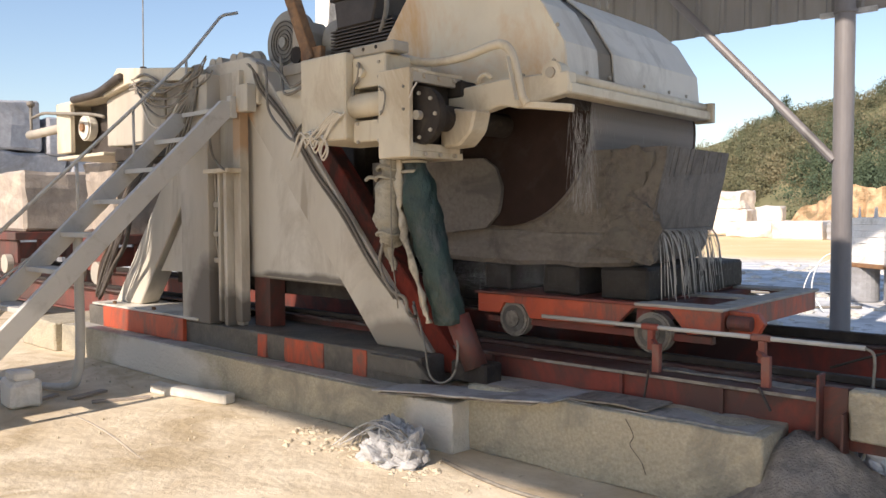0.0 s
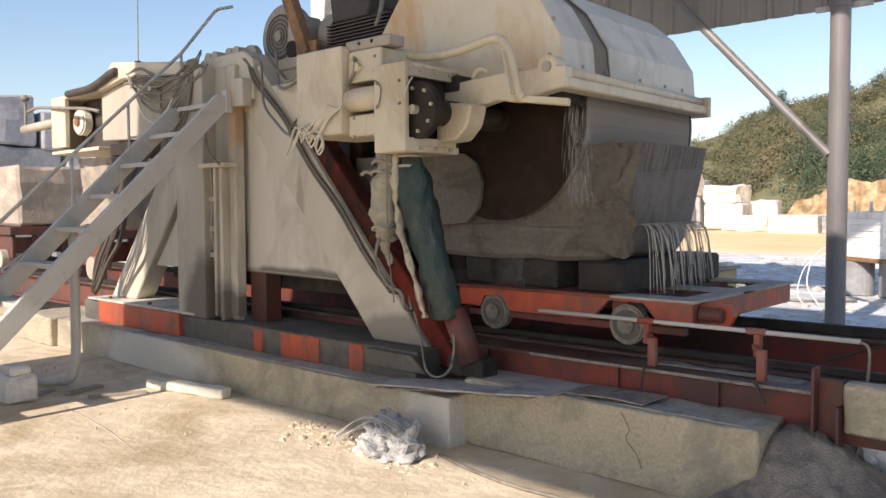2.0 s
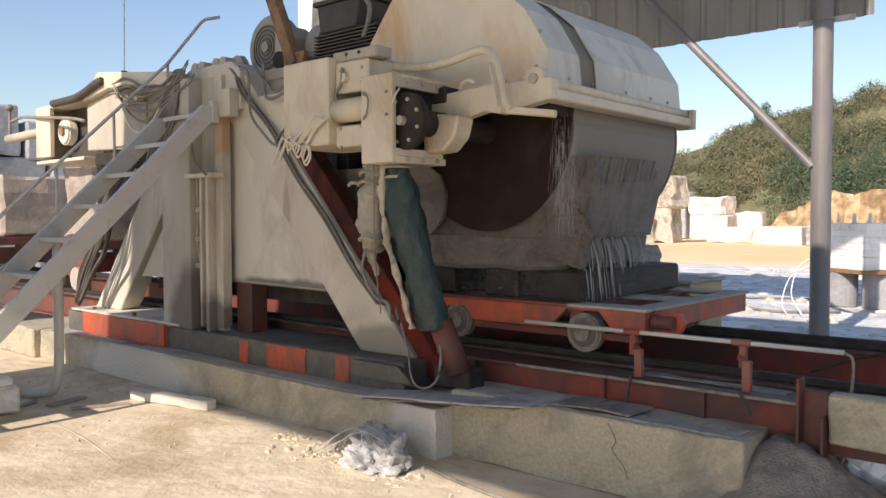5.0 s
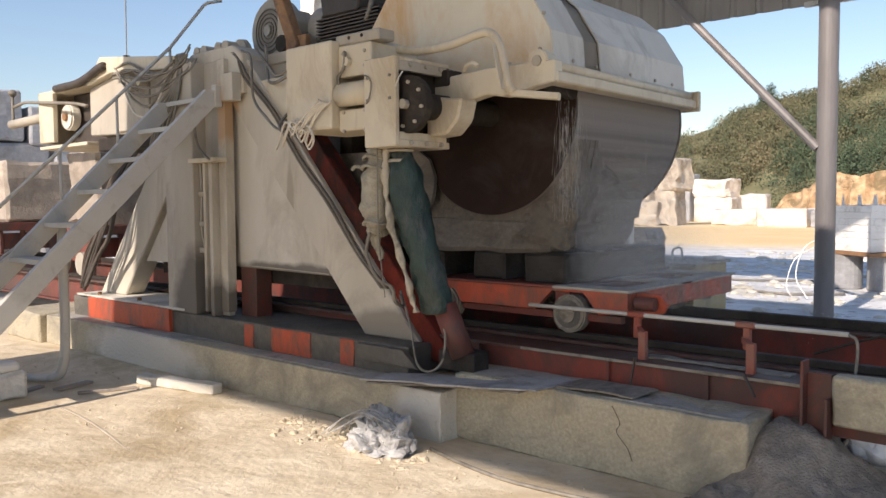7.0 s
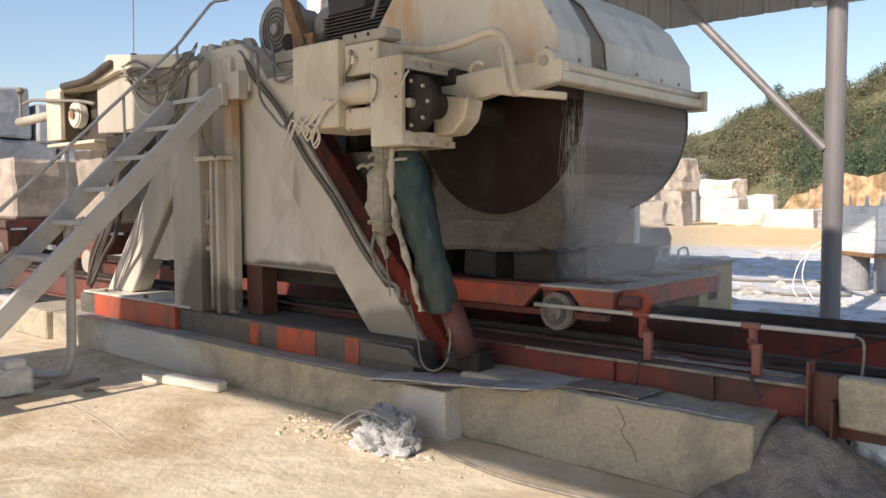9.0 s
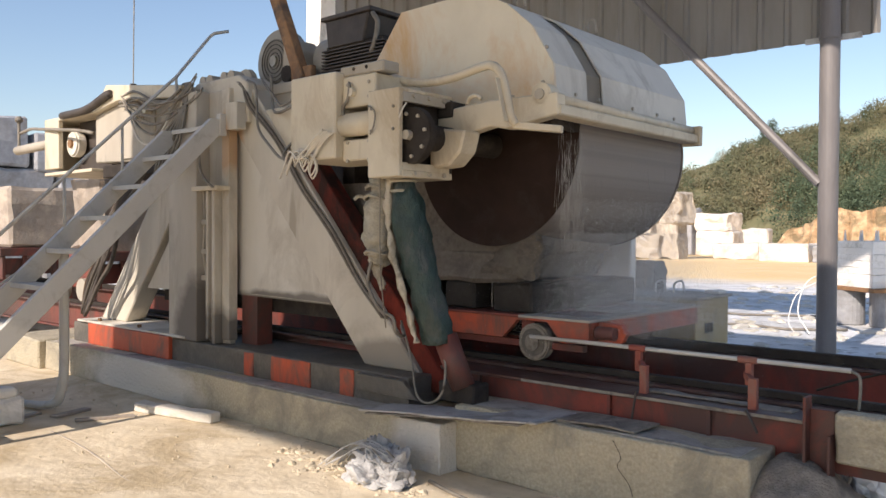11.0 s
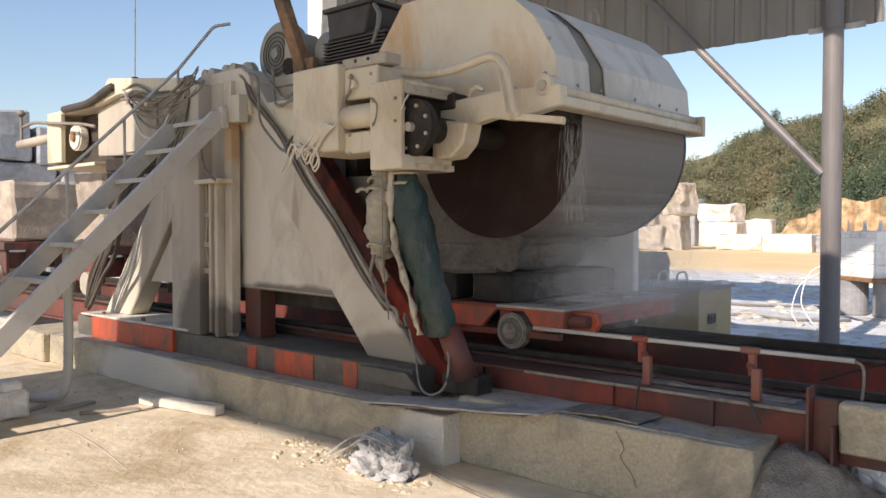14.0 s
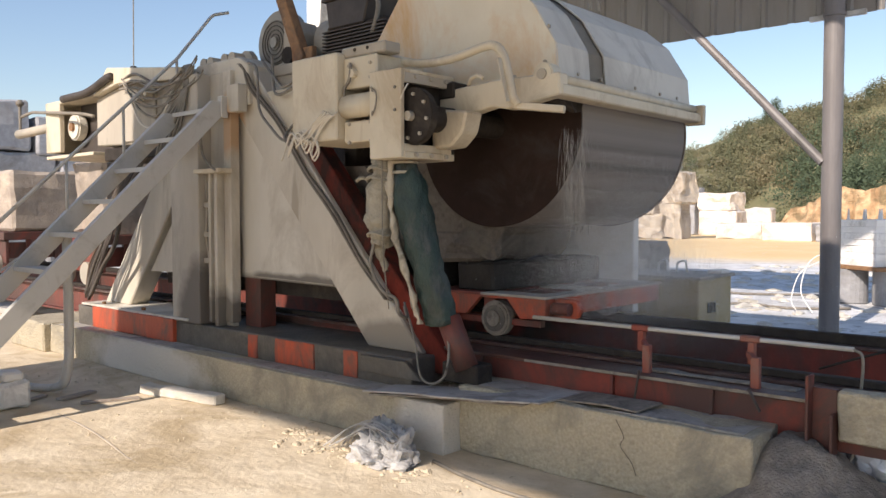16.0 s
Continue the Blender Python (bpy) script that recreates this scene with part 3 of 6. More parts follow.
# ---- foundation and track ----
def build_foundation():
    f = thing("concrete_foundation", (-6, 4.2, 0), "rough weathered concrete foundation wall under the machine", "foundation", kind="structure")
    part("wall_segment", rough(bm_box(-9.7, -3.5, 3.93, 4.95, 0, 0.335, 0.008), 0.014, 3.5, 1, 9), CONCZ, f)
    part("slurry_layer", rough(bm_box(-9.6, -3.55, 3.97, 4.16, 0.322, 0.337, 0.002), 0.016, 5, 6, 9), DUST, f, "grey slurry crust on the wall top")
    part("wall_segment", rough(bm_box(-3.52, -1.52, 4.1, 4.5, 0, 0.45, 0.008), 0.016, 4.5, 7, 9), CONC, f)
    part("slurry_layer", rough(bm_box(-3.4, -1.58, 4.14, 4.48, 0.437, 0.452, 0.002), 0.018, 5, 3, 9), DUST, f, "grey slurry crust on the wall top")
    part("left_pad", rough(bm_box(-10.7, -9.72, 3.85, 5.0, 0, 0.34, 0.02), 0.02, 3.0, 9, 4), CONC, f)
    mound = bmesh.new()
    bmesh.ops.create_grid(mound, x_segments=110, y_segments=70, size=1, matrix=Matrix.LocRotScale((-0.75, 3.95, 0), None, (1.25, 0.75, 1)))
    for v in mound.verts:
        u, w = (v.co.x + 1.42) / (0.30 if v.co.x < -1.42 else 0.42), (v.co.y - 4.42) / 0.42
        low = math.exp(-0.5 * max(0.0, abs((v.co.x + 0.6) / 1.0)) ** 6 - 0.5 * abs((v.co.y - 4.2) / 0.42) ** 4)
        v.co.z = 0.37 * math.exp(-u * u - w * w) + 0.13 * low + 0.05 * noise.noise(v.co * 5) + 0.028 * noise.noise(v.co * 15) + 0.012 * noise.noise(v.co * 40) - 0.04
    part("soil_heap", mound, SOIL, f, "crumbled damp brown soil heaped against the wall end", smooth=True)
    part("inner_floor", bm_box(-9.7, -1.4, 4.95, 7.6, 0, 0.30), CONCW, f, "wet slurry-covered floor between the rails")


def build_track():
    for name, y, zt in (("near", 4.84, 0.69), ("far", 6.42, 0.69)):
        t = thing("track_girder", (-8, y, 0.3), "dirty red-oxide steel track girder with a rail on top", "rail track", "track girders")
        part("web", bm_box(-30, 1.6, y - 0.03, y + 0.03, 0.32, zt - 0.07), OXIDED if name == "near" else REDP, t)
        part("top_flange", bm_box(-30, 1.6, y - 0.11, y + 0.11, zt - 0.07, zt - 0.045, 0.004), GREASY, t)
        part("rail", bm_box(-30, 1.6, y - 0.03, y + 0.03, zt - 0.045, zt + (0.03 if name == "far" else 0.0), 0.006), STEELD, t, "worn dark steel rail")
        part("bottom_flange", bm_box(-30, 1.6, y - 0.11, y + 0.11, 0.30, 0.325, 0.004), OXIDED, t)
    t = thing("side_beam", (-3, 4.5, 0.4), "red-oxide steel channel beam along the track", "beam")
    part("web", bm_box(-4.05, 1.6, 4.48, 4.51, 0.36, 0.60), REDP, t)
    part("top_flange", bm_box(-4.05, 1.6, 4.43, 4.70, 0.60, 0.625, 0.004), GREASY, t)
    part("slurry_edge", rough(bm_box(-3.2, 1.5, 4.425, 4.432, 0.604, 0.622), 0.004, 9, 2, 4), SLURRYB, t, "dried slurry along the flange edge")
    part("slurry_crumbs", rough(bm_box(-2.35, -1.45, 4.55, 4.68, 0.622, 0.634, 0.004), 0.02, 9, 5, 6), SLURRYB, t, "slurry crumbs on the flange")
    for x in (-3.6, -2.55, -1.9):
        part("stiffener", bm_box(x, x + 0.02, 4.45, 4.48, 0.36, 0.60), OXIDED, t)
    part("end_post", join(bm_box(-1.335, -1.32, 4.33, 4.43, 0.20, 0.765, 0.002), bm_box(-1.32, -1.20, 4.405, 4.43, 0.20, 0.70, 0.002), bm_box(-1.215, -1.20, 4.33, 4.405, 0.20, 0.58, 0.002)), REDP, t, "red upright channel post")
    part("end_block", rough(bm_box(-1.19, 1.0, 4.38, 4.50, 0.44, 0.70, 0.012), 0.012, 7, 3, 7), CONC, t, "slurry-caked end sleeper")
    part("hanging_strap", bm_beam((-2.32, 4.40, 0.66), (-2.36, 4.41, 0.45), 0.008, 0.016), FIN, t)
    part("hanging_strap", bm_beam((-1.66, 4.41, 0.64), (-1.58, 4.37, 0.53), 0.01, 0.014), FIN, t)
    # cable guard pipe along the track
    g = thing("guard_pipe", (-2.2, 4.6, 0.6), "thin pale pipe rail on short red posts beside the track", "pipe rail")
    part("pipe", bm_cyl((-3.26, 4.62, 0.885), (-1.18, 4.62, 0.885), 0.014, 10), LADDERP, g, smooth=True)
    for x in (-2.42, -1.72):
        part("post", bm_box(x - 0.02, x + 0.02, 4.60, 4.64, 0.74, 0.87, 0.004), OXIDE, g)
        part("sleeve", bm_box(x - 0.07, x + 0.05, 4.60, 4.64, 0.865, 0.905, 0.01), OXIDE, g)
    for x in (-2.33, -1.66):
        part("bracket", bm_box(x - 0.025, x + 0.025, 4.50, 4.54, 0.62, 0.80, 0.004), OXIDE, g)
        part("bracket_arm", bm_beam((x, 4.52, 0.78), (x - 0.08, 4.62, 0.80), 0.03, 0.03), OXIDE, g)
    part("hanging_hose", bm_tube([(-1.18, 4.62, 0.885), (-1.13, 4.60, 0.84), (-1.14, 4.58, 0.6), (-1.16, 4.5, 0.3), (-1.3, 4.4, 0.2)], 0.008, 8), CABLE, g)


def build_mat():
    rug = thing("slurry_mat", (-3.5, 4.0, 0.34), "grey slurry-crusted rubber mat lying over the foundation step", "mat")
    def sheet(x0, x1, ya0, ya1, yb0, yb1, za, zb, seed, coat=MATG):
        bm = bm_prism([(x0, ya0), (x1, yb0), (x1 + 0.03, yb1), (x0 + 0.05, ya1)], 0.0, 0.012, 0.002, "z")
        rough(bm, 0.012, 4, seed, 7)
        for v in bm.verts:
            v.co.z += za + (zb - za) * (v.co.x - x0) / (x1 - x0) - 0.05 * max(0.0, 3.86 - v.co.y)
        part("sheet", bm, coat, rug)

    sheet(-4.10, -2.80, 3.76, 4.04, 3.92, 4.34, 0.375, 0.455, 1)
    sheet(-4.06, -2.86, 3.78, 4.03, 3.94, 4.32, 0.355, 0.437, 4, SLURRYB)
    sheet(-2.90, -2.74, 3.93, 4.36, 3.95, 4.36, 0.452, 0.456, 6)
    sheet(-2.72, -2.2, 4.14, 4.40, 4.15, 4.42, 0.464, 0.464, 5, SLURRYB)


# ---- the block cutting machine ----
HEAD = (-3.70, 2.26)       # saw shaft, x and z
BLADE_R = 0.745
JOINT = (4.86, 5.07)        # the sunk band across the hood


def lattice_bolts(points, r, h, d):
    return join(*[bm_cyl(p, Vector(p) + Vector(d) * h, r, 6) for p in points])


def build_machine():
    M = thing("block_cutting_machine", (-6.7, 5.0, 0.33), "large cream-painted multi-blade stone block saw crusted with slurry", "stone saw")
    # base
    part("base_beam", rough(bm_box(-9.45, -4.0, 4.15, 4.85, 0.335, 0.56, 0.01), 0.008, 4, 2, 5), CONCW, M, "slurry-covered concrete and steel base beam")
    for x0, x1 in ((-6.02, -5.88), (-5.62, -5.10), (-4.74, -4.58)):
        part("orange_plate", rough(bm_box(x0, x1, 4.138, 4.165, 0.345, 0.55, 0.004), 0.008, 6, x0, 3), ORANGE, M, "worn orange painted plate")
    part("base_plate", bm_box(-9.0, -7.25, 4.11, 4.156, 0.345, 0.575, 0.005), ORANGE, M, "sun-faded orange base plate")
    part("base_ledge", bm_box(-9.3, -7.0, 4.12, 4.9, 0.577, 0.60, 0.004), CONCL, M)
    # side frames
    for y0, y1 in ((4.35, 4.58), (6.85, 7.05)):
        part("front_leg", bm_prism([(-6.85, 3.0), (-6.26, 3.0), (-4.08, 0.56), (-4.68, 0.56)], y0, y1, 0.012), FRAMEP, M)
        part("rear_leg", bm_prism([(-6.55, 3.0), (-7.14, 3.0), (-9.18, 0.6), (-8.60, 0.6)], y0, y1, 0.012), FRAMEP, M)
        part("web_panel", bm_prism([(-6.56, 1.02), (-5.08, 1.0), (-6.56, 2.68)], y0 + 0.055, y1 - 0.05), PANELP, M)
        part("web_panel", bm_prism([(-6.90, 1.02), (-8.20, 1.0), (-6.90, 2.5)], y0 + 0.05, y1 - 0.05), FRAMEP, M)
        part("red_brace", bm_prism([(-6.44, 0.56), (-6.2, 0.56), (-6.2, 1.02), (-6.44, 1.02)], y0 + 0.06, y1), OXIDED, M)
    part("leg_lining", bm_prism([(-5.62, 2.28), (-5.42, 2.28), (-3.76, 0.42), (-4.02, 0.42)], 4.40, 4.57, 0.01), FLANGE, M, "dirty red inner flange, darkened for the shade behind the leg")
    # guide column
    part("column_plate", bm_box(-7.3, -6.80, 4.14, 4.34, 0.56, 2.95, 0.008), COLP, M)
    # recess back takes the darker column colour in place of shade
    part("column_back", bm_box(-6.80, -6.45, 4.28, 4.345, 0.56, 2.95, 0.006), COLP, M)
    part("column_plate", bm_box(-6.535, -6.42, 4.25, 4.345, 0.60, 2.95, 0.004), FRAMEP, M)
    part("slot_cap", bm_box(-6.82, -6.40, 4.10, 4.25, 2.0, 2.04, 0.004), CREAM, M)
    part("slot_rail", bm_box(-6.685, -6.645, 4.17, 4.275, 0.60, 2.0, 0.004), FRAMEP, M)
    part("slot_rail", bm_box(-6.60, -6.55, 4.18, 4.275, 0.56, 2.0, 0.004), FRAMEP, M)
    # black strip paints the shade between the two slot rails
    part("slot_shade", bm_box(-6.645, -6.60, 4.245, 4.27, 0.6, 1.99), STEELD, M)
    part("slot_rod", bm_cyl((-6.622, 4.205, 0.62), (-6.622, 4.205, 2.0), 0.009, 10), CABLEL, M, smooth=True)
    part("slot_pipe", bm_tube([(-6.76, 4.24, 0.95), (-6.755, 4.22, 1.2), (-6.77, 4.20, 1.42), (-6.75, 4.2, 1.7), (-6.765, 4.2, 2.0)], 0.011, 8), COLP, M)
    for z in (1.15, 1.4, 1.68):
        part("pipe_clip", bm_box(-6.79, -6.68, 4.185, 4.24, z, z + 0.05, 0.004), GREYCREAM, M)
    # crown of the side frame
    part("crown", bm_prism([(-7.18, 2.62), (-6.2, 2.62), (-6.2, 2.98), (-6.35, 3.07), (-7.05, 3.07), (-7.18, 2.98)], 4.3, 4.62, 0.012), FRAMEP, M)
    for x in (-6.98, -6.86, -6.62, -6.5):
        part("lug", bm_cyl((x, 4.32, 3.08), (x, 4.44, 3.08), 0.055, 14), GREYCREAM, M)
    part("ladder_plate", bm_box(-6.40, -6.22, 4.20, 4.30, 2.55, 2.80, 0.006), FRAMEP, M)
    # bridge between the two side frames
    part("bridge", bm_box(-7.1, -5.5, 4.6, 6.95, 2.70, 2.98, 0.015), GREYCREAM, M)
    part("bridge", bm_box(-6.1, -5.2, 4.36, 4.75, 2.35, 2.72, 0.012), CREAM, M)
    # near-black plates added in place of the shade inside the machine
    part("shade_cross_plate", bm_box(-5.45, -5.3, 4.80, 6.84, 1.0, 2.72), STEELD, M, "dark cross plate added for the shade behind the blades")
    part("shade_top_plate", bm_box(-5.5, -4.4, 4.62, 6.84, 2.62, 2.69), STEELD, M)
    part("shade_back_plate", bm_box(-9.0, -4.6, 6.60, 6.66, 0.30, 2.69), STEELD, M, "dark plate added for the shade on the far side")
    part("shade_strip", bm_box(-8.2, -5.0, 4.60, 4.66, 0.86, 1.1), STEELD, M)
    part("far_skirt", bm_box(-4.9, -3.60, 6.70, 6.80, 0.7, 2.6, 0.01), WHITE, M, "pale slurry-grey splash plate")
    part("weld_seam", bm_tube([(-6.30, 4.36, 1.04), (-5.7, 4.372, 1.03), (-5.12, 4.36, 1.02)], 0.005, 5, 3), GREYCREAM, M)
    for x in (-8.9, -8.0):
        part("foot_bolt", bm_cyl((x, 4.2, 0.60), (x, 4.2, 0.63), 0.025, 6), RUST, M)
    build_head(M)
    build_hood(M)
    build_drive(M)
    build_rear_unit(M)
    build_cylinders(M)
    build_cables(M)
    return M


def build_head(M):
    # bearing housing at the near end of the saw shaft
    part("gear_box", bm_box(-4.87, -4.36, 3.76, 4.36, 2.14, 2.76, 0.012), CREAM, M)
    part("hinge_block", bm_box(-4.36, -4.02, 3.83, 4.3, 2.50, 2.72, 0.01), CREAM, M)
    part("top_rail", bm_box(-4.40, -3.95, 3.84, 4.0, 2.725, 2.80, 0.01), GREYCREAM, M)
    part("ram", bm_cyl((-4.36, 3.86, 2.38), (-3.98, 3.86, 2.38), 0.085, 20), CREAM, M, smooth=True)
    part("lower_block", bm_box(-4.36, -4.02, 3.83, 4.3, 2.12, 2.27, 0.01), CREAM, M)
    part("back_block", bm_box(-4.36, -4.0, 4.02, 4.3, 2.25, 2.5, 0.01), GREYCREAM, M)
    part("front_plate", bm_box(-4.02, -3.72, 3.76, 3.80, 1.985, 2.575, 0.006), CREAM, M)
    part("bottom_plate", bm_box(-4.02, -3.72, 3.80, 4.30, 1.985, 2.03, 0.004), CREAM, M)
    part("bottom_lip", bm_box(-3.76, -3.72, 3.80, 4.27, 2.03, 2.08, 0.003), CREAM, M)
    part("top_plate", bm_box(-4.02, -3.72, 3.80, 4.30, 2.55, 2.575, 0.004), CREAM, M)
    part("top_lip", bm_box(-3.76, -3.72, 3.80, 4.34, 2.485, 2.55, 0.003), GREYCREAM, M)
    part("lip_end", bm_box(-3.80, -3.66, 4.22, 4.38, 2.42, 2.53, 0.01), STEELD, M, "greasy dark clamp")
    # dark back plate and filler block inside the open frame
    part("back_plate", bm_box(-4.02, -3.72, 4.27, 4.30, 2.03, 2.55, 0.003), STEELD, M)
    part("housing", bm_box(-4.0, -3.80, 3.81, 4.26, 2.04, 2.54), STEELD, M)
    for z in (2.12, 2.25, 2.42, 2.56, 2.66):
        for x in (-4.30, -4.08):
            part("bolt", bm_cyl((x, 3.82, z), (x, 3.84, z), 0.013, 6), GREYCREAM, M)
    for x in (-3.98, -3.77):
        for z in (2.30, 2.45):
            part("bolt", bm_cyl((x, 3.75, z), (x, 3.765, z), 0.011, 6), MOTORD, M)
    for z in (2.01, 2.53):
        for y in (3.9, 4.05, 4.2):
            part("bolt", bm_cyl((-3.72, y, z), (-3.70, y, z), 0.016, 6), GREYCREAM, M)
    part("grease_line", bm_tube([(-3.80, 3.80, 2.30), (-3.74, 3.77, 2.35), (-3.70, 3.77, 2.42), (-3.69, 3.80, 2.47)], 0.006, 6), CABLEL, M)
    part("grease_line", bm_tube([(-4.06, 3.83, 2.44), (-4.0, 3.75, 2.47), (-3.93, 3.74, 2.42), (-3.94, 3.74, 2.33), (-3.98, 3.745, 2.28)], 0.006, 6), CABLE, M)
    part("nipple", bm_cyl((-4.24, 3.83, 2.60), (-4.24, 3.79, 2.60), 0.03, 12), CREAM, M)
    # swing arm and water frame round the blades
    part("swing_arm", bm_prism([(-3.95, 2.46), (-3.34, 2.505), (-2.80, 2.50), (-2.80, 2.36), (-3.2, 2.30), (-3.34, 2.33), (-3.6, 2.28), (-3.75, 2.16), (-3.95, 2.16)], 4.24, 4.34, 0.01), CREAM, M)
    part("arm_knuckle", bm_prism([(-3.76, 2.06), (-3.58, 2.07), (-3.48, 2.16), (-3.44, 2.30), (-3.76, 2.34)], 4.10, 4.28, 0.015), CREAM, M)
    for x, z in ((-3.82, 2.24), (-3.70, 2.22), (-3.62, 2.27), (-3.88, 2.36)):
        part("bolt", bm_cyl((x, 4.22, z), (x, 4.245, z), 0.018, 6), RUST, M)
    part("frame_bar", bm_box(-2.93, -2.79, 4.26, 6.32, 2.36, 2.43, 0.01), CREAM, M)
    part("frame_pipe", bm_cyl((-2.85, 4.3, 2.465), (-2.85, 6.32, 2.465), 0.035, 14), CREAM, M, smooth=True)
    part("frame_end", bm_box(-2.93, -2.77, 6.3, 6.35, 2.34, 2.50, 0.006), CREAM, M)
    part("sludge_strip", rough(bm_box(-2.99, -2.95, 4.40, 4.74, 2.31, 2.39, 0.006), 0.03, 14, 3, 6), STEELD, M, "ragged wet sludge")
    part("pivot_boss", bm_cyl((-2.93, 4.24, 2.50), (-2.93, 4.36, 2.50), 0.075, 18, bevel=0.008), CREAM, M)
    part("pivot_pin", bm_cyl((-2.93, 4.225, 2.50), (-2.93, 4.245, 2.50), 0.035, 12), GREYCREAM, M)
    # water pipe over the arm
    part("water_pipe", bm_tube([(-4.66, 4.12, 2.80), (-4.52, 4.1, 2.835), (-4.39, 4.1, 2.82), (-4.09, 4.1, 2.72), (-3.84, 4.1, 2.66), (-3.555, 4.1, 2.66), (-3.31, 4.1, 2.697), (-3.21, 4.1, 2.695), (-3.144, 4.1, 2.64), (-3.10, 4.1, 2.517), (-3.06, 4.1, 2.36), (-3.03, 4.12, 2.30)], 0.03, 12, 6), CREAM, M)
    part("pipe_strap", bm_beam((-3.13, 4.066, 2.60), (-3.06, 4.066, 2.32), 0.075, 0.008), CREAM, M)
    part("arm_plate", bm_beam((-3.06, 4.13, 2.30), (-2.76, 4.24, 2.26), 0.06, 0.045, 0.006), CREAM, M)
    part("arm_stub", bm_tube([(-3.52, 4.22, 2.50), (-3.48, 4.20, 2.53), (-3.42, 4.19, 2.54), (-3.38, 4.2, 2.515)], 0.014, 8), CREAM, M)
    for x, z in ((-4.25, 2.80), (-4.12, 2.80)):
        part("bolt", bm_cyl((x, 3.835, z - 0.03), (x, 3.85, z - 0.03), 0.014, 6), STEELD, M)


def build_hood(M):
    prof = [(-4.66, 2.50), (-4.66, 2.98), (-4.38, 3.32), (-3.95, 3.33), (-3.58, 3.31), (-3.36, 3.20), (-3.15, 3.02), (-2.975, 2.74), (-2.945, 2.42), (-3.1, 2.40), (-4.5, 2.40)]
    part("hood_side", bm_prism(prof, 4.45, 4.475), HOODP, M, "cream hood side with orange rust stain")
    top = prof[:9]
    shell = bmesh.new()
    for ya, yb in ((4.477, JOINT[0]), (JOINT[1], 6.42)):
        va = [shell.verts.new((x, ya, z)) for x, z in top]
        vb = [shell.verts.new((x, yb, z)) for x, z in top]
        for i in range(len(top) - 1):
            shell.faces.new((va[i], vb[i], vb[i + 1], va[i + 1]))
    bmesh.ops.recalc_face_normals(shell, faces=shell.faces[:])
    bmesh.ops.solidify(shell, geom=shell.faces[:], thickness=0.012)
    part("hood_shell", shell, HOODG, M, "pale grey-cream faceted hood shell")
    band = bmesh.new()
    sunk = [(-3.7 + (x + 3.7) * 0.975, 2.4 + (z - 2.4) * 0.975) for x, z in top]
    va = [band.verts.new((x, JOINT[0] - 0.01, z)) for x, z in sunk]
    vb = [band.verts.new((x, JOINT[1] + 0.01, z)) for x, z in sunk]
    for i in range(len(top) - 1):
        band.faces.new((va[i], vb[i], vb[i + 1], va[i + 1]))
    bmesh.ops.solidify(band, geom=band.faces[:], thickness=0.01)
    part("hood_joint", band, GREYCREAM, M, "dark recessed joint band")
    for x, z in ((-4.5, 2.55), (-4.1, 2.5), (-3.7, 2.5), (-3.3, 2.55), (-3.05, 2.62), (-3.02, 2.85)):
        part("hood_bolt", bm_cyl((x, 4.438, z), (x, 4.452, z), 0.014, 6), GREYCREAM, M)
    for y in (4.7, 5.0, 5.5, 5.9, 6.2):
        part("hood_bolt", bm_cyl((-2.965, y, 2.56), (-2.945, y, 2.56), 0.013, 6), GREYCREAM, M)
    for y in (4.75, 5.75):
        part("lifting_eye", bm_tube([(-3.5, y, 3.28), (-3.5, y, 3.36), (-3.44, y, 3.36), (-3.42, y, 3.26)], 0.012, 6), GREYCREAM, M)
    part("hood_far_side", bm_prism(prof, 6.42, 6.445), HOODG, M)


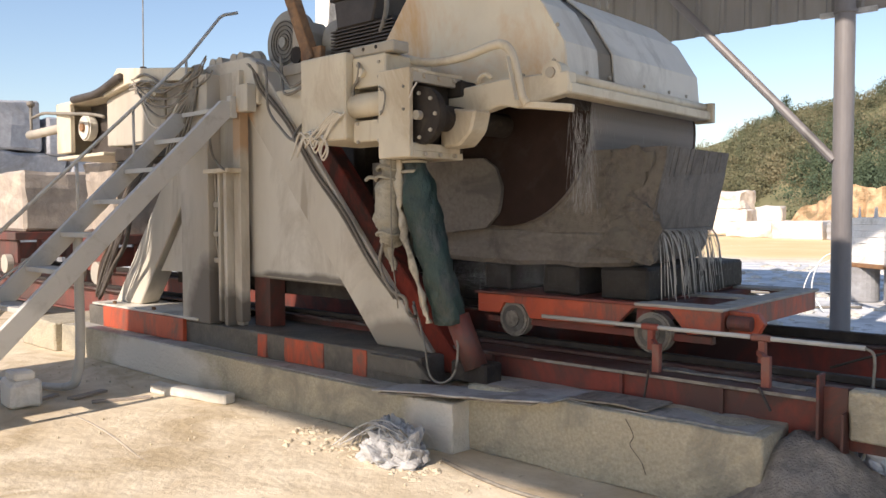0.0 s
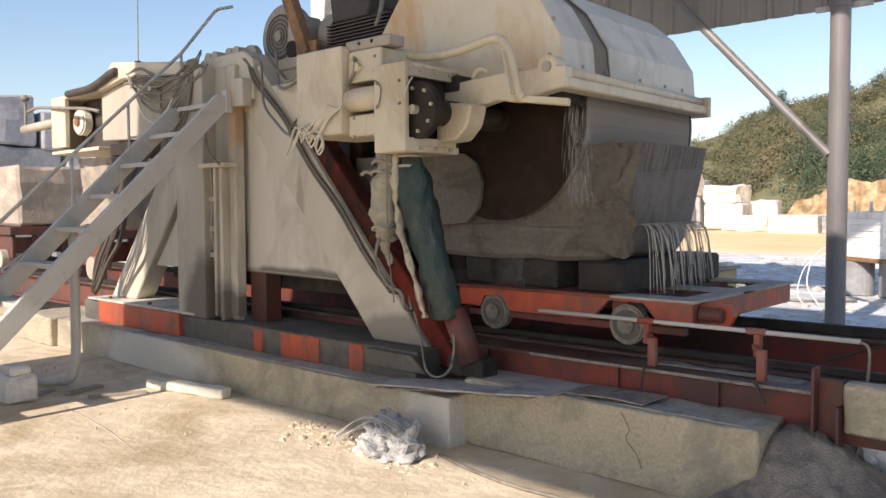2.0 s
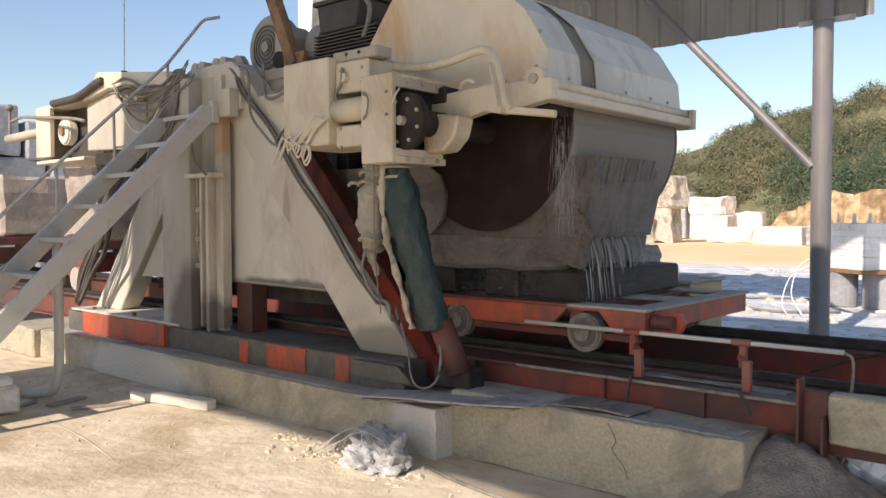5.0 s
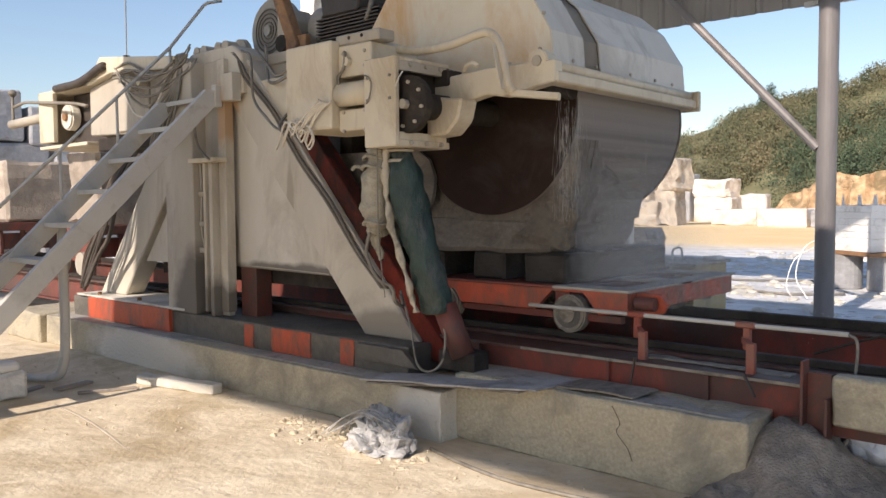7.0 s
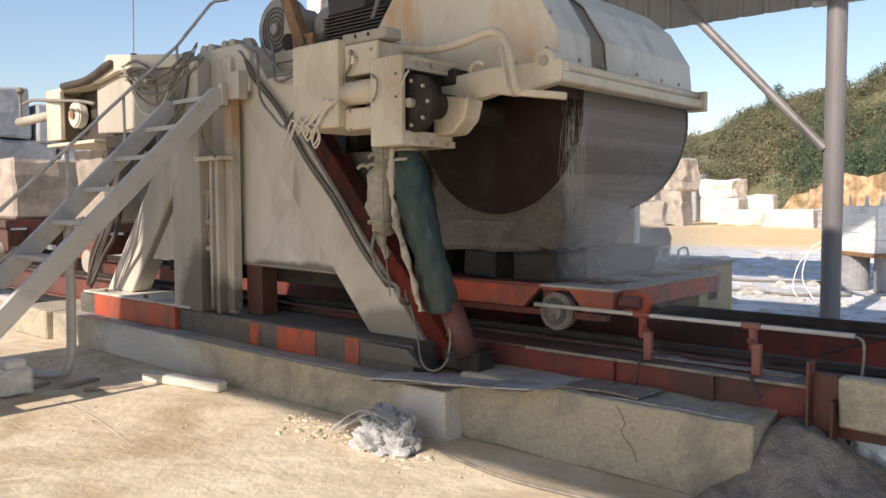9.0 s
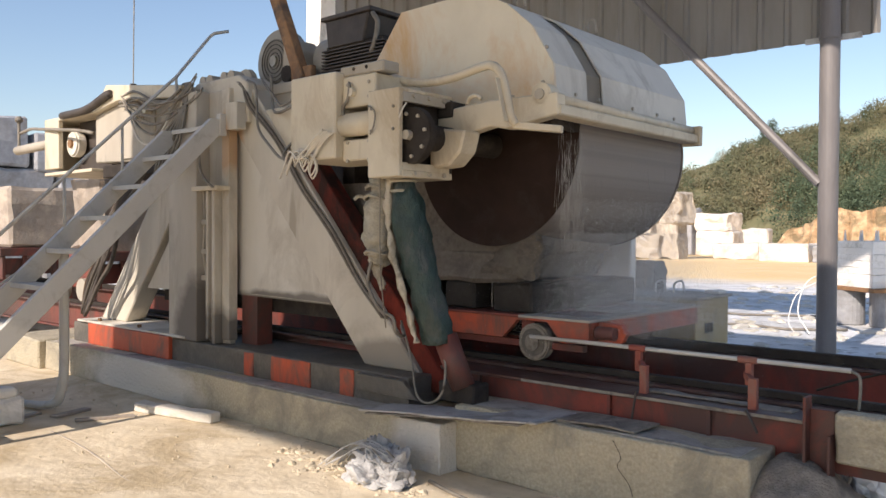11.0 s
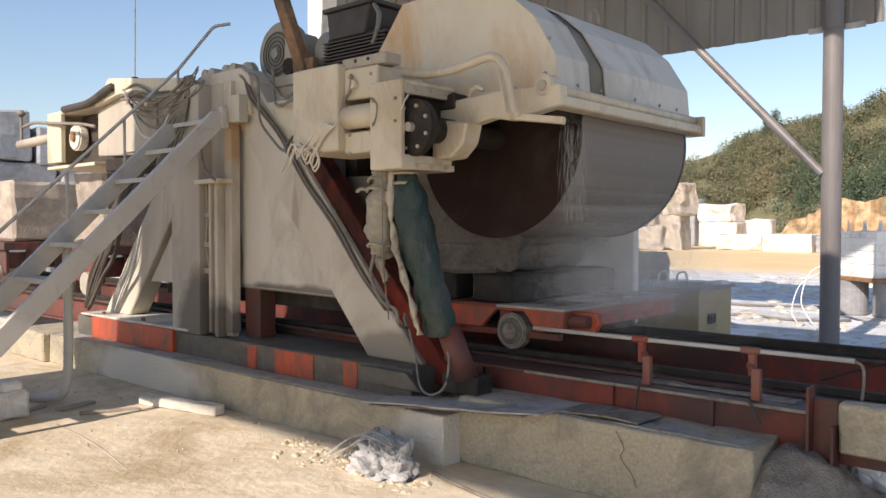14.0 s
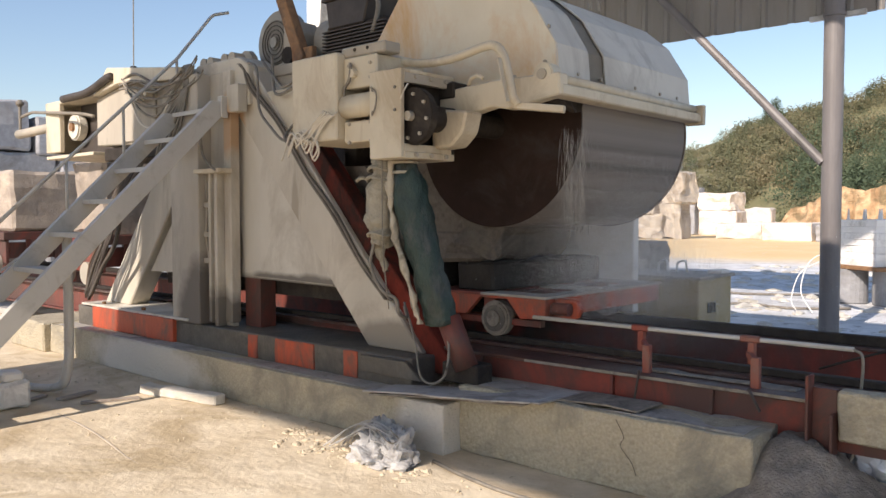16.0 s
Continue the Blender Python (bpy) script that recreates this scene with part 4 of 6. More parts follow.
def build_drive(M):
    # belt wheel and guard, finned motor
    part("drive_wheel", bm_cyl((-6.42, 4.78, 3.28), (-6.42, 4.95, 3.28), 0.31, 40, bevel=0.02), MOTORG, M)
    part("fan_grille", bm_cyl((-6.42, 4.765, 3.28), (-6.42, 4.79, 3.28), 0.215, 32), MOTORD, M, "dark olive fan grille")
    for r in (0.08, 0.12, 0.16, 0.2):
        part("grille_ring", bm_tube([(-6.42 + r * math.cos(k * math.pi / 12), 4.762, 3.28 + r * math.sin(k * math.pi / 12)) for k in range(25)], 0.005, 5, 1, False), FIN, M)
    part("wheel_hub", bm_cyl((-6.42, 4.74, 3.28), (-6.42, 4.78, 3.28), 0.055, 8), MOTORG, M)
    part("motor_body", bm_cyl((-6.42, 4.95, 3.26), (-6.42, 5.6, 3.26), 0.25, 28), MOTORG, M)
    part("motor_foot", bm_box(-6.9, -6.2, 4.85, 5.6, 2.98, 3.1, 0.01), MOTORG, M)
    part("guard_arc", bm_tube([(-6.75, 4.66, 3.02), (-6.78, 4.66, 3.14), (-6.68, 4.66, 3.19), (-6.60, 4.66, 3.12), (-6.62, 4.66, 3.0)], 0.03, 8), GREYCREAM, M)
    for i in range(9):
        part("cooling_fin", bm_box(-5.66, -4.86, 4.72, 5.3, 3.0 + i * 0.03, 3.012 + i * 0.03), FIN, M)
    part("motor_core", bm_box(-5.62, -4.9, 4.76, 5.26, 2.95, 3.30, 0.02), STEELD, M)
    part("motor_end", bm_cyl((-5.86, 5.0, 3.2), (-5.62, 5.0, 3.2), 0.24, 28, bevel=0.03), MOTORG, M)
    part("motor_base", bm_box(-5.8, -4.85, 4.7, 5.3, 2.90, 2.96, 0.008), FIN, M)
    part("terminal_box", bm_prism([(-5.60, 3.27), (-5.14, 3.27), (-5.06, 3.52), (-5.64, 3.52)], 4.74, 5.1, 0.012), FIN, M, "dark grey terminal box")
    part("box_cover", bm_box(-5.68, -5.02, 4.72, 5.12, 3.52, 3.56, 0.008), FIN, M)
    part("conduit", bm_tube([(-5.02, 4.75, 3.5), (-4.95, 4.74, 3.4), (-4.97, 4.73, 3.25), (-5.02, 4.73, 3.16)], 0.022, 8), CABLE, M)
    part("motor_bracket", bm_prism([(-6.22, 2.98), (-5.95, 2.98), (-5.95, 3.3), (-6.02, 3.42), (-6.2, 3.42)], 4.70, 4.95, 0.012), GREYCREAM, M)
    part("pulley", bm_cyl((-6.1, 4.66, 3.10), (-6.1, 4.72, 3.10), 0.08, 18), STEELD, M)
    part("blue_coupling", bm_box(-6.12, -5.96, 4.72, 4.86, 2.98, 3.12, 0.02), BLUEP, M, "faded blue coupling cover")
    part("guard_eye", bm_cyl((-6.68, 4.60, 3.09), (-6.68, 4.63, 3.09), 0.12, 24), GREYCREAM, M)
    part("eye_bolt", bm_cyl((-6.66, 4.58, 3.10), (-6.66, 4.61, 3.10), 0.035, 12), MOTORD, M)
    part("jib", bm_beam((-5.80, 4.62, 3.0), (-6.50, 4.66, 4.4), 0.10, 0.13, 0.008), RUST, M, "rust-brown inclined steel tube")
    part("jib_plate", bm_box(-5.95, -5.66, 4.6, 4.66, 2.98, 3.12, 0.006), RUST, M)
    part("jib_foot", bm_box(-6.25, -5.7, 4.58, 4.75, 2.9, 3.0, 0.008), GREYCREAM, M)


def build_rear_unit(M):
    # feed gearbox and open pulley guard on the rear side
    part("feed_box", bm_prism([(-9.08, 2.40), (-7.45, 2.34), (-7.45, 2.97), (-8.40, 3.04), (-9.08, 2.93)], 4.24, 4.95, 0.012), GREYCREAM, M)
    part("feed_top", bm_prism([(-9.0, 2.95), (-8.66, 3.23), (-7.12, 3.05), (-7.12, 2.93), (-8.42, 3.03)], 4.16, 5.0, 0.008), CREAM, M)
    part("side_door", bm_box(-8.42, -7.72, 4.215, 4.242, 2.40, 2.92, 0.006), GREYCREAM, M)
    # dark box below the feed gearbox
    part("box_skirt", bm_box(-8.95, -7.6, 4.26, 4.9, 2.22, 2.36, 0.01), STEELD, M, "dark underside")
    part("feed_arm", bm_tube([(-9.75, 4.15, 2.99), (-9.1, 4.14, 3.0), (-8.6, 4.13, 3.1), (-8.5, 4.13, 3.11)], 0.045, 10), FIN, M)
    g = part("pulley_guard", join(bm_box(-10.38, -9.98, 4.2, 4.26, 2.38, 3.0, 0.008), bm_box(-10.38, -10.33, 4.2, 4.9, 2.38, 3.0, 0.008),
                                   bm_box(-10.38, -9.1, 4.2, 4.9, 2.96, 3.0, 0.006), bm_box(-10.38, -9.1, 4.2, 4.9, 2.30, 2.34, 0.006),
                                   bm_box(-10.38, -9.1, 4.86, 4.9, 2.34, 2.96, 0.006)), CREAM, M, "cream open-sided pulley guard")
    part("pulley", bm_cyl((-9.84, 4.30, 2.68), (-9.84, 4.42, 2.68), 0.16, 24, bevel=0.02), CONCL, g, "pale grooved pulley wheel")
    part("pulley_hub", bm_cyl((-9.84, 4.27, 2.68), (-9.84, 4.31, 2.68), 0.05, 16), RUST, g)
    # dark liner gives the guard's inside its shade
    part("shade_liner", bm_box(-9.95, -9.12, 4.45, 4.855, 2.345, 2.955), FIN, g)
    part("crank_shaft", bm_cyl((-11.5, 4.3, 2.70), (-10.38, 4.3, 2.72), 0.06, 14), GREYCREAM, M, smooth=True)
    part("crank_post", bm_cyl((-11.45, 4.3, 2.7), (-11.45, 4.3, 3.08), 0.02, 10), CABLE, M)
    part("crank_knob", bm_cyl((-11.45, 4.3, 3.07), (-11.45, 4.3, 3.16), 0.05, 14, bevel=0.02), CABLE, M, smooth=True)
    part("crank_rod", bm_tube([(-11.4, 4.3, 2.93), (-11.0, 4.28, 2.95), (-10.5, 4.2, 2.90), (-9.9, 4.15, 2.84), (-9.3, 4.15, 2.78), (-9.1, 4.22, 2.74)], 0.02, 8), CABLE, M)
    part("valve", bm_cyl((-7.95, 4.12, 2.85), (-7.95, 4.2, 2.85), 0.06, 16), CREAM, M)
    part("valve", bm_cyl((-7.75, 4.12, 2.86), (-7.75, 4.2, 2.86), 0.035, 12), CREAM, M)
    part("whip_aerial", bm_cyl((-8.32, 4.3, 3.16), (-8.28, 4.3, 4.9), 0.006, 6), CABLE, M)
    part("aerial_foot", bm_cyl((-8.32, 4.3, 3.16), (-8.32, 4.3, 3.22), 0.035, 10), STEELD, M)


def wrapped(pts, radii, seed, seg=16):
    bm = bm_tube(pts, 0.1, seg, 8, radii=radii)
    bm.normal_update()
    for v in bm.verts:
        q = Vector((v.co.x * 14, v.co.y * 14, v.co.z * 5 + seed))
        v.co += v.normal * 0.022 * noise.noise(q) + v.normal * 0.012 * noise.noise(q * 2.7) - v.normal * 0.02 * max(0, 0.22 - abs(noise.noise(Vector((v.co.x * 9 + v.co.z * 4, v.co.y * 9, v.co.z * 7 + seed))))) / 0.22
    return bm


def build_cylinders(M):
    # two hydraulic rams in sleeves of cloth between the head and the base
    part("cloth_sleeve", wrapped([(-4.07, 3.95, 2.0), (-4.08, 3.95, 1.88), (-4.11, 3.95, 1.6), (-4.10, 3.96, 1.45), (-4.13, 3.96, 1.36), (-4.07, 3.97, 1.20)],
                                 [0.085, 0.09, 0.095, 0.085, 0.1, 0.105, 0.09, 0.085, 0.095, 0.1, 0.105, 0.11, 0.11, 0.105, 0.105, 0.105, 0.11, 0.115, 0.11, 0.1, 0.085, 0.095, 0.105, 0.11, 0.1, 0.075, 0.09, 0.09, 0.085, 0.075, 0.065, 0.06, 0.05, 0.045, 0.04, 0.035, 0.03, 0.03, 0.03, 0.03, 0.03], 1), CLOTH, M, "muddy cloth sleeve tied round a ram")
    for z, k in ((1.86, 1.0), (1.47, 0.95), (1.93, 0.9)):
        part("tie", bm_tube([(-4.09 + 0.11 * k * math.cos(a), 3.95 + 0.11 * k * math.sin(a), z + 0.012 * math.sin(3 * a)) for a in [i * math.pi / 6 for i in range(13)]], 0.013, 6, 3), CLOTH, M)
    part("tie_end", bm_tube([(-4.19, 3.9, 1.86), (-4.24, 3.88, 1.87), (-4.28, 3.88, 1.85)], 0.014, 6), CLOTH, M)
    line = [(-3.91, 4.0, 2.0), (-3.88, 4.0, 1.85), (-3.825, 4.02, 1.55), (-3.715, 4.06, 1.15), (-3.68, 4.12, 0.86)]
    part("tarpaulin_sleeve", wrapped(line, [0.055, 0.065, 0.072, 0.08, 0.088, 0.095, 0.10, 0.108, 0.113, 0.117, 0.12, 0.122, 0.123, 0.124, 0.124, 0.124, 0.124, 0.124, 0.122, 0.12, 0.119, 0.118, 0.117, 0.117, 0.116, 0.115, 0.114, 0.113, 0.112, 0.112, 0.112, 0.112, 0.112], 7, 28), GREENC, M, "dark green tarpaulin sleeve round a ram")
    part("sleeve_seam", wrapped([(-3.97, 3.93, 2.0), (-3.975, 3.91, 1.75), (-3.92, 3.91, 1.45), (-3.83, 3.95, 1.12), (-3.79, 4.01, 0.85)], [0.022, 0.03, 0.03, 0.026, 0.03, 0.034, 0.03, 0.028, 0.03, 0.032, 0.034, 0.03, 0.03, 0.028, 0.03, 0.03, 0.03], 3, 8), SEAM, M, "muddy cream seam")
    for z in (1.97, 1.9):
        part("tie", bm_tube([(-3.9 + 0.085 * math.cos(a), 3.99 + 0.085 * math.sin(a), z) for a in [i * math.pi / 6 for i in range(13)]], 0.012, 6, 3), CLOTH, M)
    part("ram_rod", bm_cyl((-3.64, 4.14, 0.9), (-3.52, 4.2, 0.55), 0.085, 18), OXIDED, M, smooth=True)
    part("ram_foot", bm_box(-3.72, -3.40, 4.16, 4.34, 0.44, 0.58, 0.012), STEELD, M)
    part("foot_plate", bm_prism([(-4.5, 0.42), (-4.5, 0.545), (-4.02, 0.545), (-3.86, 0.42)], 4.10, 4.148, 0.006), CONCW, M, "chipped slurry-grey plate")


def build_cables(M):
    rnd = random.Random(3)
    # bundles down the front leg
    for i in range(4):
        o = i * 0.026
        pts = [(-6.5 + o, 4.32, 3.0), (-6.3 + o, 4.30, 2.98 - o), (-6.18 + o, 4.30, 2.75), (-5.8 + o, 4.31, 2.42 - o * 0.3), (-5.45 + o * 0.7, 4.32, 1.98), (-5.1 + o, 4.33, 1.62), (-4.75 + o * 0.6, 4.33, 1.22), (-4.45 + o, 4.32, 0.95)]
        part("cable", bm_tube(pts, 0.008, 6, 5), LEAD if i % 2 else CABLE, M)
    part("cable", bm_tube([(-6.2, 4.3, 3.0), (-6.0, 4.25, 2.9), (-5.9, 4.2, 2.55), (-5.6, 4.1, 2.35), (-5.2, 3.95, 2.2), (-4.88, 3.85, 2.3)], 0.012, 6), CABLE, M)
    part("cable", bm_tube([(-6.05, 4.45, 3.05), (-5.95, 4.4, 2.75), (-5.75, 4.3, 2.66), (-5.5, 4.25, 2.68), (-5.2, 4.2, 2.75)], 0.014, 6), CABLE, M)
    part("cable", bm_tube([(-6.15, 4.42, 3.02), (-5.9, 4.35, 2.85), (-5.7, 4.3, 2.72), (-5.4, 4.2, 2.73), (-5.1, 4.0, 2.7)], 0.012, 6), CABLE, M)
    # tangle of pale hoses under the gear box
    for k in range(6):
        x0, x1 = -4.33 - 0.02 * k, -4.66 - 0.03 * k + rnd.uniform(-0.03, 0.03)
        low = 2.0 + 0.022 * k + rnd.uniform(-0.02, 0.02)
        y = 3.735 - 0.006 * k
        part("hose", bm_tube([(x0, y, 2.33 + rnd.uniform(-0.02, 0.02)), (x0 - 0.1, y - 0.01, 2.27), (x1 + 0.13, y, 2.17), (x1 + 0.07, y, low + 0.06), (x1 + 0.10, y, low), (x1 + 0.15, y, low + 0.06), (x1 + 0.12, y, 2.15),
                                 (x1 + 0.02, y, 2.21), (x1 - 0.06, y, 2.22 - 0.03 * k), (x1 - 0.12, y + 0.02, 2.12 - 0.02 * k)], 0.0075, 6, 5), CABLEL, M)
    part("hose", bm_tube([(-4.95, 3.9, 2.36), (-4.93, 3.74, 2.2), (-4.84, 3.73, 2.13), (-4.78, 3.76, 2.18)], 0.011, 6), CABLE, M)
    part("hose", bm_tube([(-4.3, 3.84, 2.68), (-4.25, 3.80, 2.64), (-4.27, 3.80, 2.55), (-4.33, 3.81, 2.5), (-4.33, 3.82, 2.4)], 0.012, 6), CABLE, M)
    # cables on the crown
    for i in range(6):
        o = i * 0.05
        part("cable", bm_tube([(-7.2 - o, 4.25, 2.95), (-7.0 - o * 0.4, 4.2, 3.06), (-6.95 - o * 0.3, 4.12, 2.8), (-7.05 - o, 4.1, 2.45 + o * 0.5), (-7.25 - o, 4.1, 2.2)], 0.013, 6, 6), CABLE, M)
    for i in range(3):
        part("cable", bm_tube([(-8.4, 4.18, 3.05 - i * 0.04), (-8.0, 4.14, 3.08 - i * 0.07), (-7.6, 4.12, 2.95 - i * 0.05), (-7.3, 4.12, 2.9), (-7.1, 4.15, 3.0)], 0.014, 6), CABLE, M)
    part("cable", bm_tube([(-8.1, 4.15, 2.82), (-7.8, 4.1, 2.55), (-7.5, 4.1, 2.5), (-7.25, 4.1, 2.7)], 0.012, 6), CABLEL, M)
    part("cable", bm_tube([(-6.7, 4.1, 2.45), (-6.66, 4.1, 2.2), (-6.56, 4.1, 2.08), (-6.44, 4.1, 2.02)], 0.012, 6), CABLE, M)
    # dusty tangle between the rear unit and the crown
    for i in range(6):
        xa, xb = -8.55 + 0.5 * rnd.random(), -7.15 + 0.35 * rnd.random()
        za, zb, sag = 2.85 + 0.25 * rnd.random(), 2.85 + 0.2 * rnd.random(), rnd.uniform(-0.05, 0.28)
        yy = 4.09 + 0.02 * rnd.random()
        part("cable", bm_tube([(xa, yy + 0.06, za), (xa * 0.7 + xb * 0.3, yy, (za + zb) / 2 - sag * 0.8 + rnd.uniform(-0.05, 0.05)), (xa * 0.35 + xb * 0.65, yy, (za + zb) / 2 - sag + rnd.uniform(-0.05, 0.05)), (xb, yy + 0.03, zb), (xb + 0.08, yy + 0.06, zb + 0.1)], rnd.choice((0.008, 0.011, 0.014)), 6, 5), CABLE, M)
    # ropes and chains hanging behind the ladder
    for i in range(10):
        o = rnd.uniform(0, 0.25)
        w = [rnd.uniform(-0.06, 0.06) for _ in range(4)]
        part("rope", bm_tube([(-7.75 - o, 4.14, 2.25), (-8.1 - o + w[0], 4.07, 1.8), (-8.32 - o + w[1], 4.05, 1.35 + w[2]), (-8.6 - o + w[3], 4.05, 1.05), (-8.92 - o * 0.5, 4.06, 0.66 + 0.1 * rnd.random())], rnd.choice((0.012, 0.016, 0.022)), 6), (FIN, LEAD, RUSTD)[i % 3], M)
    # hose loop at the ram foot and down the front leg
    part("hose", bm_tube([(-4.12, 3.9, 1.42), (-4.14, 3.88, 1.25), (-4.05, 3.9, 1.08), (-3.94, 3.93, 1.02), (-3.93, 3.95, 0.92), (-4.0, 4.1, 0.87), (-4.12, 4.2, 0.93)], 0.013, 6), CABLE, M)
    part("hose", bm_tube([(-4.2, 4.28, 0.95), (-4.02, 4.2, 0.7), (-3.85, 4.08, 0.48), (-3.70, 4.04, 0.44), (-3.58, 4.04, 0.52), (-3.58, 4.08, 0.7), (-3.64, 4.1, 0.82)], 0.009, 6), CABLE, M)
    part("wire", bm_tube([(-3.99, 3.85, 2.0), (-3.985, 3.85, 1.4), (-3.98, 3.9, 0.95)], 0.005, 5), CABLE, M)


def build_saw(M):
    """The shaft with its row of saw blades; it turns."""
    x, z = HEAD
    S = part("saw_shaft", bm_cyl((x, 3.86, z), (x, 6.6, z), 0.09, 24), STEELD, M, "greasy dark steel shaft", origin=(x, 5.2, z))
    part("end_flange", bm_cyl((x, 3.84, z), (x, 3.90, z), 0.19, 32, bevel=0.006), STEELD, S, "dark bolted end flange", origin=(x, 3.87, z))
    for k in range(8):
        a = k * math.pi / 4
        p = (x + 0.145 * math.cos(a), 3.825, z + 0.145 * math.sin(a))
        part("bolt", bm_cyl(p, (p[0], 3.845, p[2]), 0.013, 6), GREYCREAM, S, origin=p)
    part("shaft_end", bm_cyl((x, 3.80, z), (x, 3.86, z), 0.032, 16), GREYCREAM, S)
    blade = bm_cyl((x, 4.745, z), (x, 4.753, z), BLADE_R, 96)
    first = part("blade", blade, BLADE, S, "dark wet steel saw blade", origin=(x, 4.749, z))
    second = part("blade", bm_cyl((x, 4.7647, z), (x, 4.7953, z), BLADE_R, 96), BLADEG, S, "slurry-grey saw blade", origin=(x, 4.780, z))
    for k in range(2, 52):
        b = second.copy()
        scene.collection.objects.link(b)
        b.location = (0, 4.749 - 5.2 + k * 0.031, 0)
    last = part("blade", bm_cyl((x, 6.36, z), (x, 6.37, z), BLADE_R + 0.01, 96), BLADEG, S, "slurry-grey saw blade", origin=(x, 6.365, z))
    return S


def build_ladder():
    """A stair ladder that climbs straight towards the machine, with a rail along its far side."""
    L = thing("steel_ladder", (-6.8, 2.6, 0), "grey-painted steel stair ladder with a pipe handrail", "ladder")

    def on(x, z, up=0.0):
        return Vector((x, 1.466 + 1.04 * z, z + up))
    XR, XL = -6.45, -7.17
    for x, zt in ((XR, 2.56), (XL, 2.50)):
        part("stringer", bm_prism([(1.40, 0.0), (1.62, 0.0), (on(x, zt).y + 0.08, zt), (on(x, zt).y + 0.08, zt + 0.09), (on(x, zt).y - 0.06, zt + 0.09)], x - 0.03, x + 0.03, 0.004, "x"), LADDERP, L)
        part("foot_plate", bm_box(x - 0.06, x + 0.06, 1.36, 1.66, 0.0, 0.012, 0.002), LADDERP, L)
    for k in range(9):
        c = on(0, 0.33 + 0.283 * k)
        part("tread", join(bm_box(XL + 0.032, XR - 0.032, c.y - 0.09, c.y + 0.10, c.z - 0.006, c.z, 0.001), bm_box(XL + 0.032, XR - 0.032, c.y - 0.09, c.y - 0.082, c.z - 0.04, c.z - 0.006, 0.001)), LADDERP, L)
    for z in (0.9, 1.54, 2.05, 2.58):
        p = on(XL, z)
        part("handrail_post", bm_cyl(p, p + Vector((0, 0, 0.55)), 0.013, 10), LADDERP, L, smooth=True)
    part("handrail", bm_tube([on(XL, 0.5, 0.55), on(XL, 2.58, 0.55), (XL, 4.53, 3.60), (XL + 0.02, 4.565, 3.63), (XL + 0.10, 4.68, 3.66)], 0.016, 10, smooth=False), GREYMETAL, L)
    part("mid_rail", bm_cyl(on(XL, 0.5, 0.27), on(XL, 1.54, 0.0), 0.010, 8), LADDERP, L, smooth=True)
    part("toe_clip", bm_box(XR - 0.02, XR + 0.045, on(XR, 2.56).y + 0.02, on(XR, 2.56).y + 0.09, 2.50, 2.70, 0.004), LADDERP, L)
    # bent support pipes under the far stringer
    for off in (0.0, 0.05):
        part("support_pipe", bm_tube([(XL + off, 3.05, 1.45), (XL + off, 3.05, 0.5), (XL + off - 0.01, 3.03, 0.22), (XL + off - 0.12, 3.0, 0.08), (-7.7, 2.9, 0.04), (-8.3, 2.75, 0.035)], 0.032, 12), LADDERP, L)


# ---- cart and block ----
CART_Y0, CART_Y1 = 4.72, 6.50
WHEEL_X = (-2.49, -3.62)       # at the start
WHEEL_R = 0.135


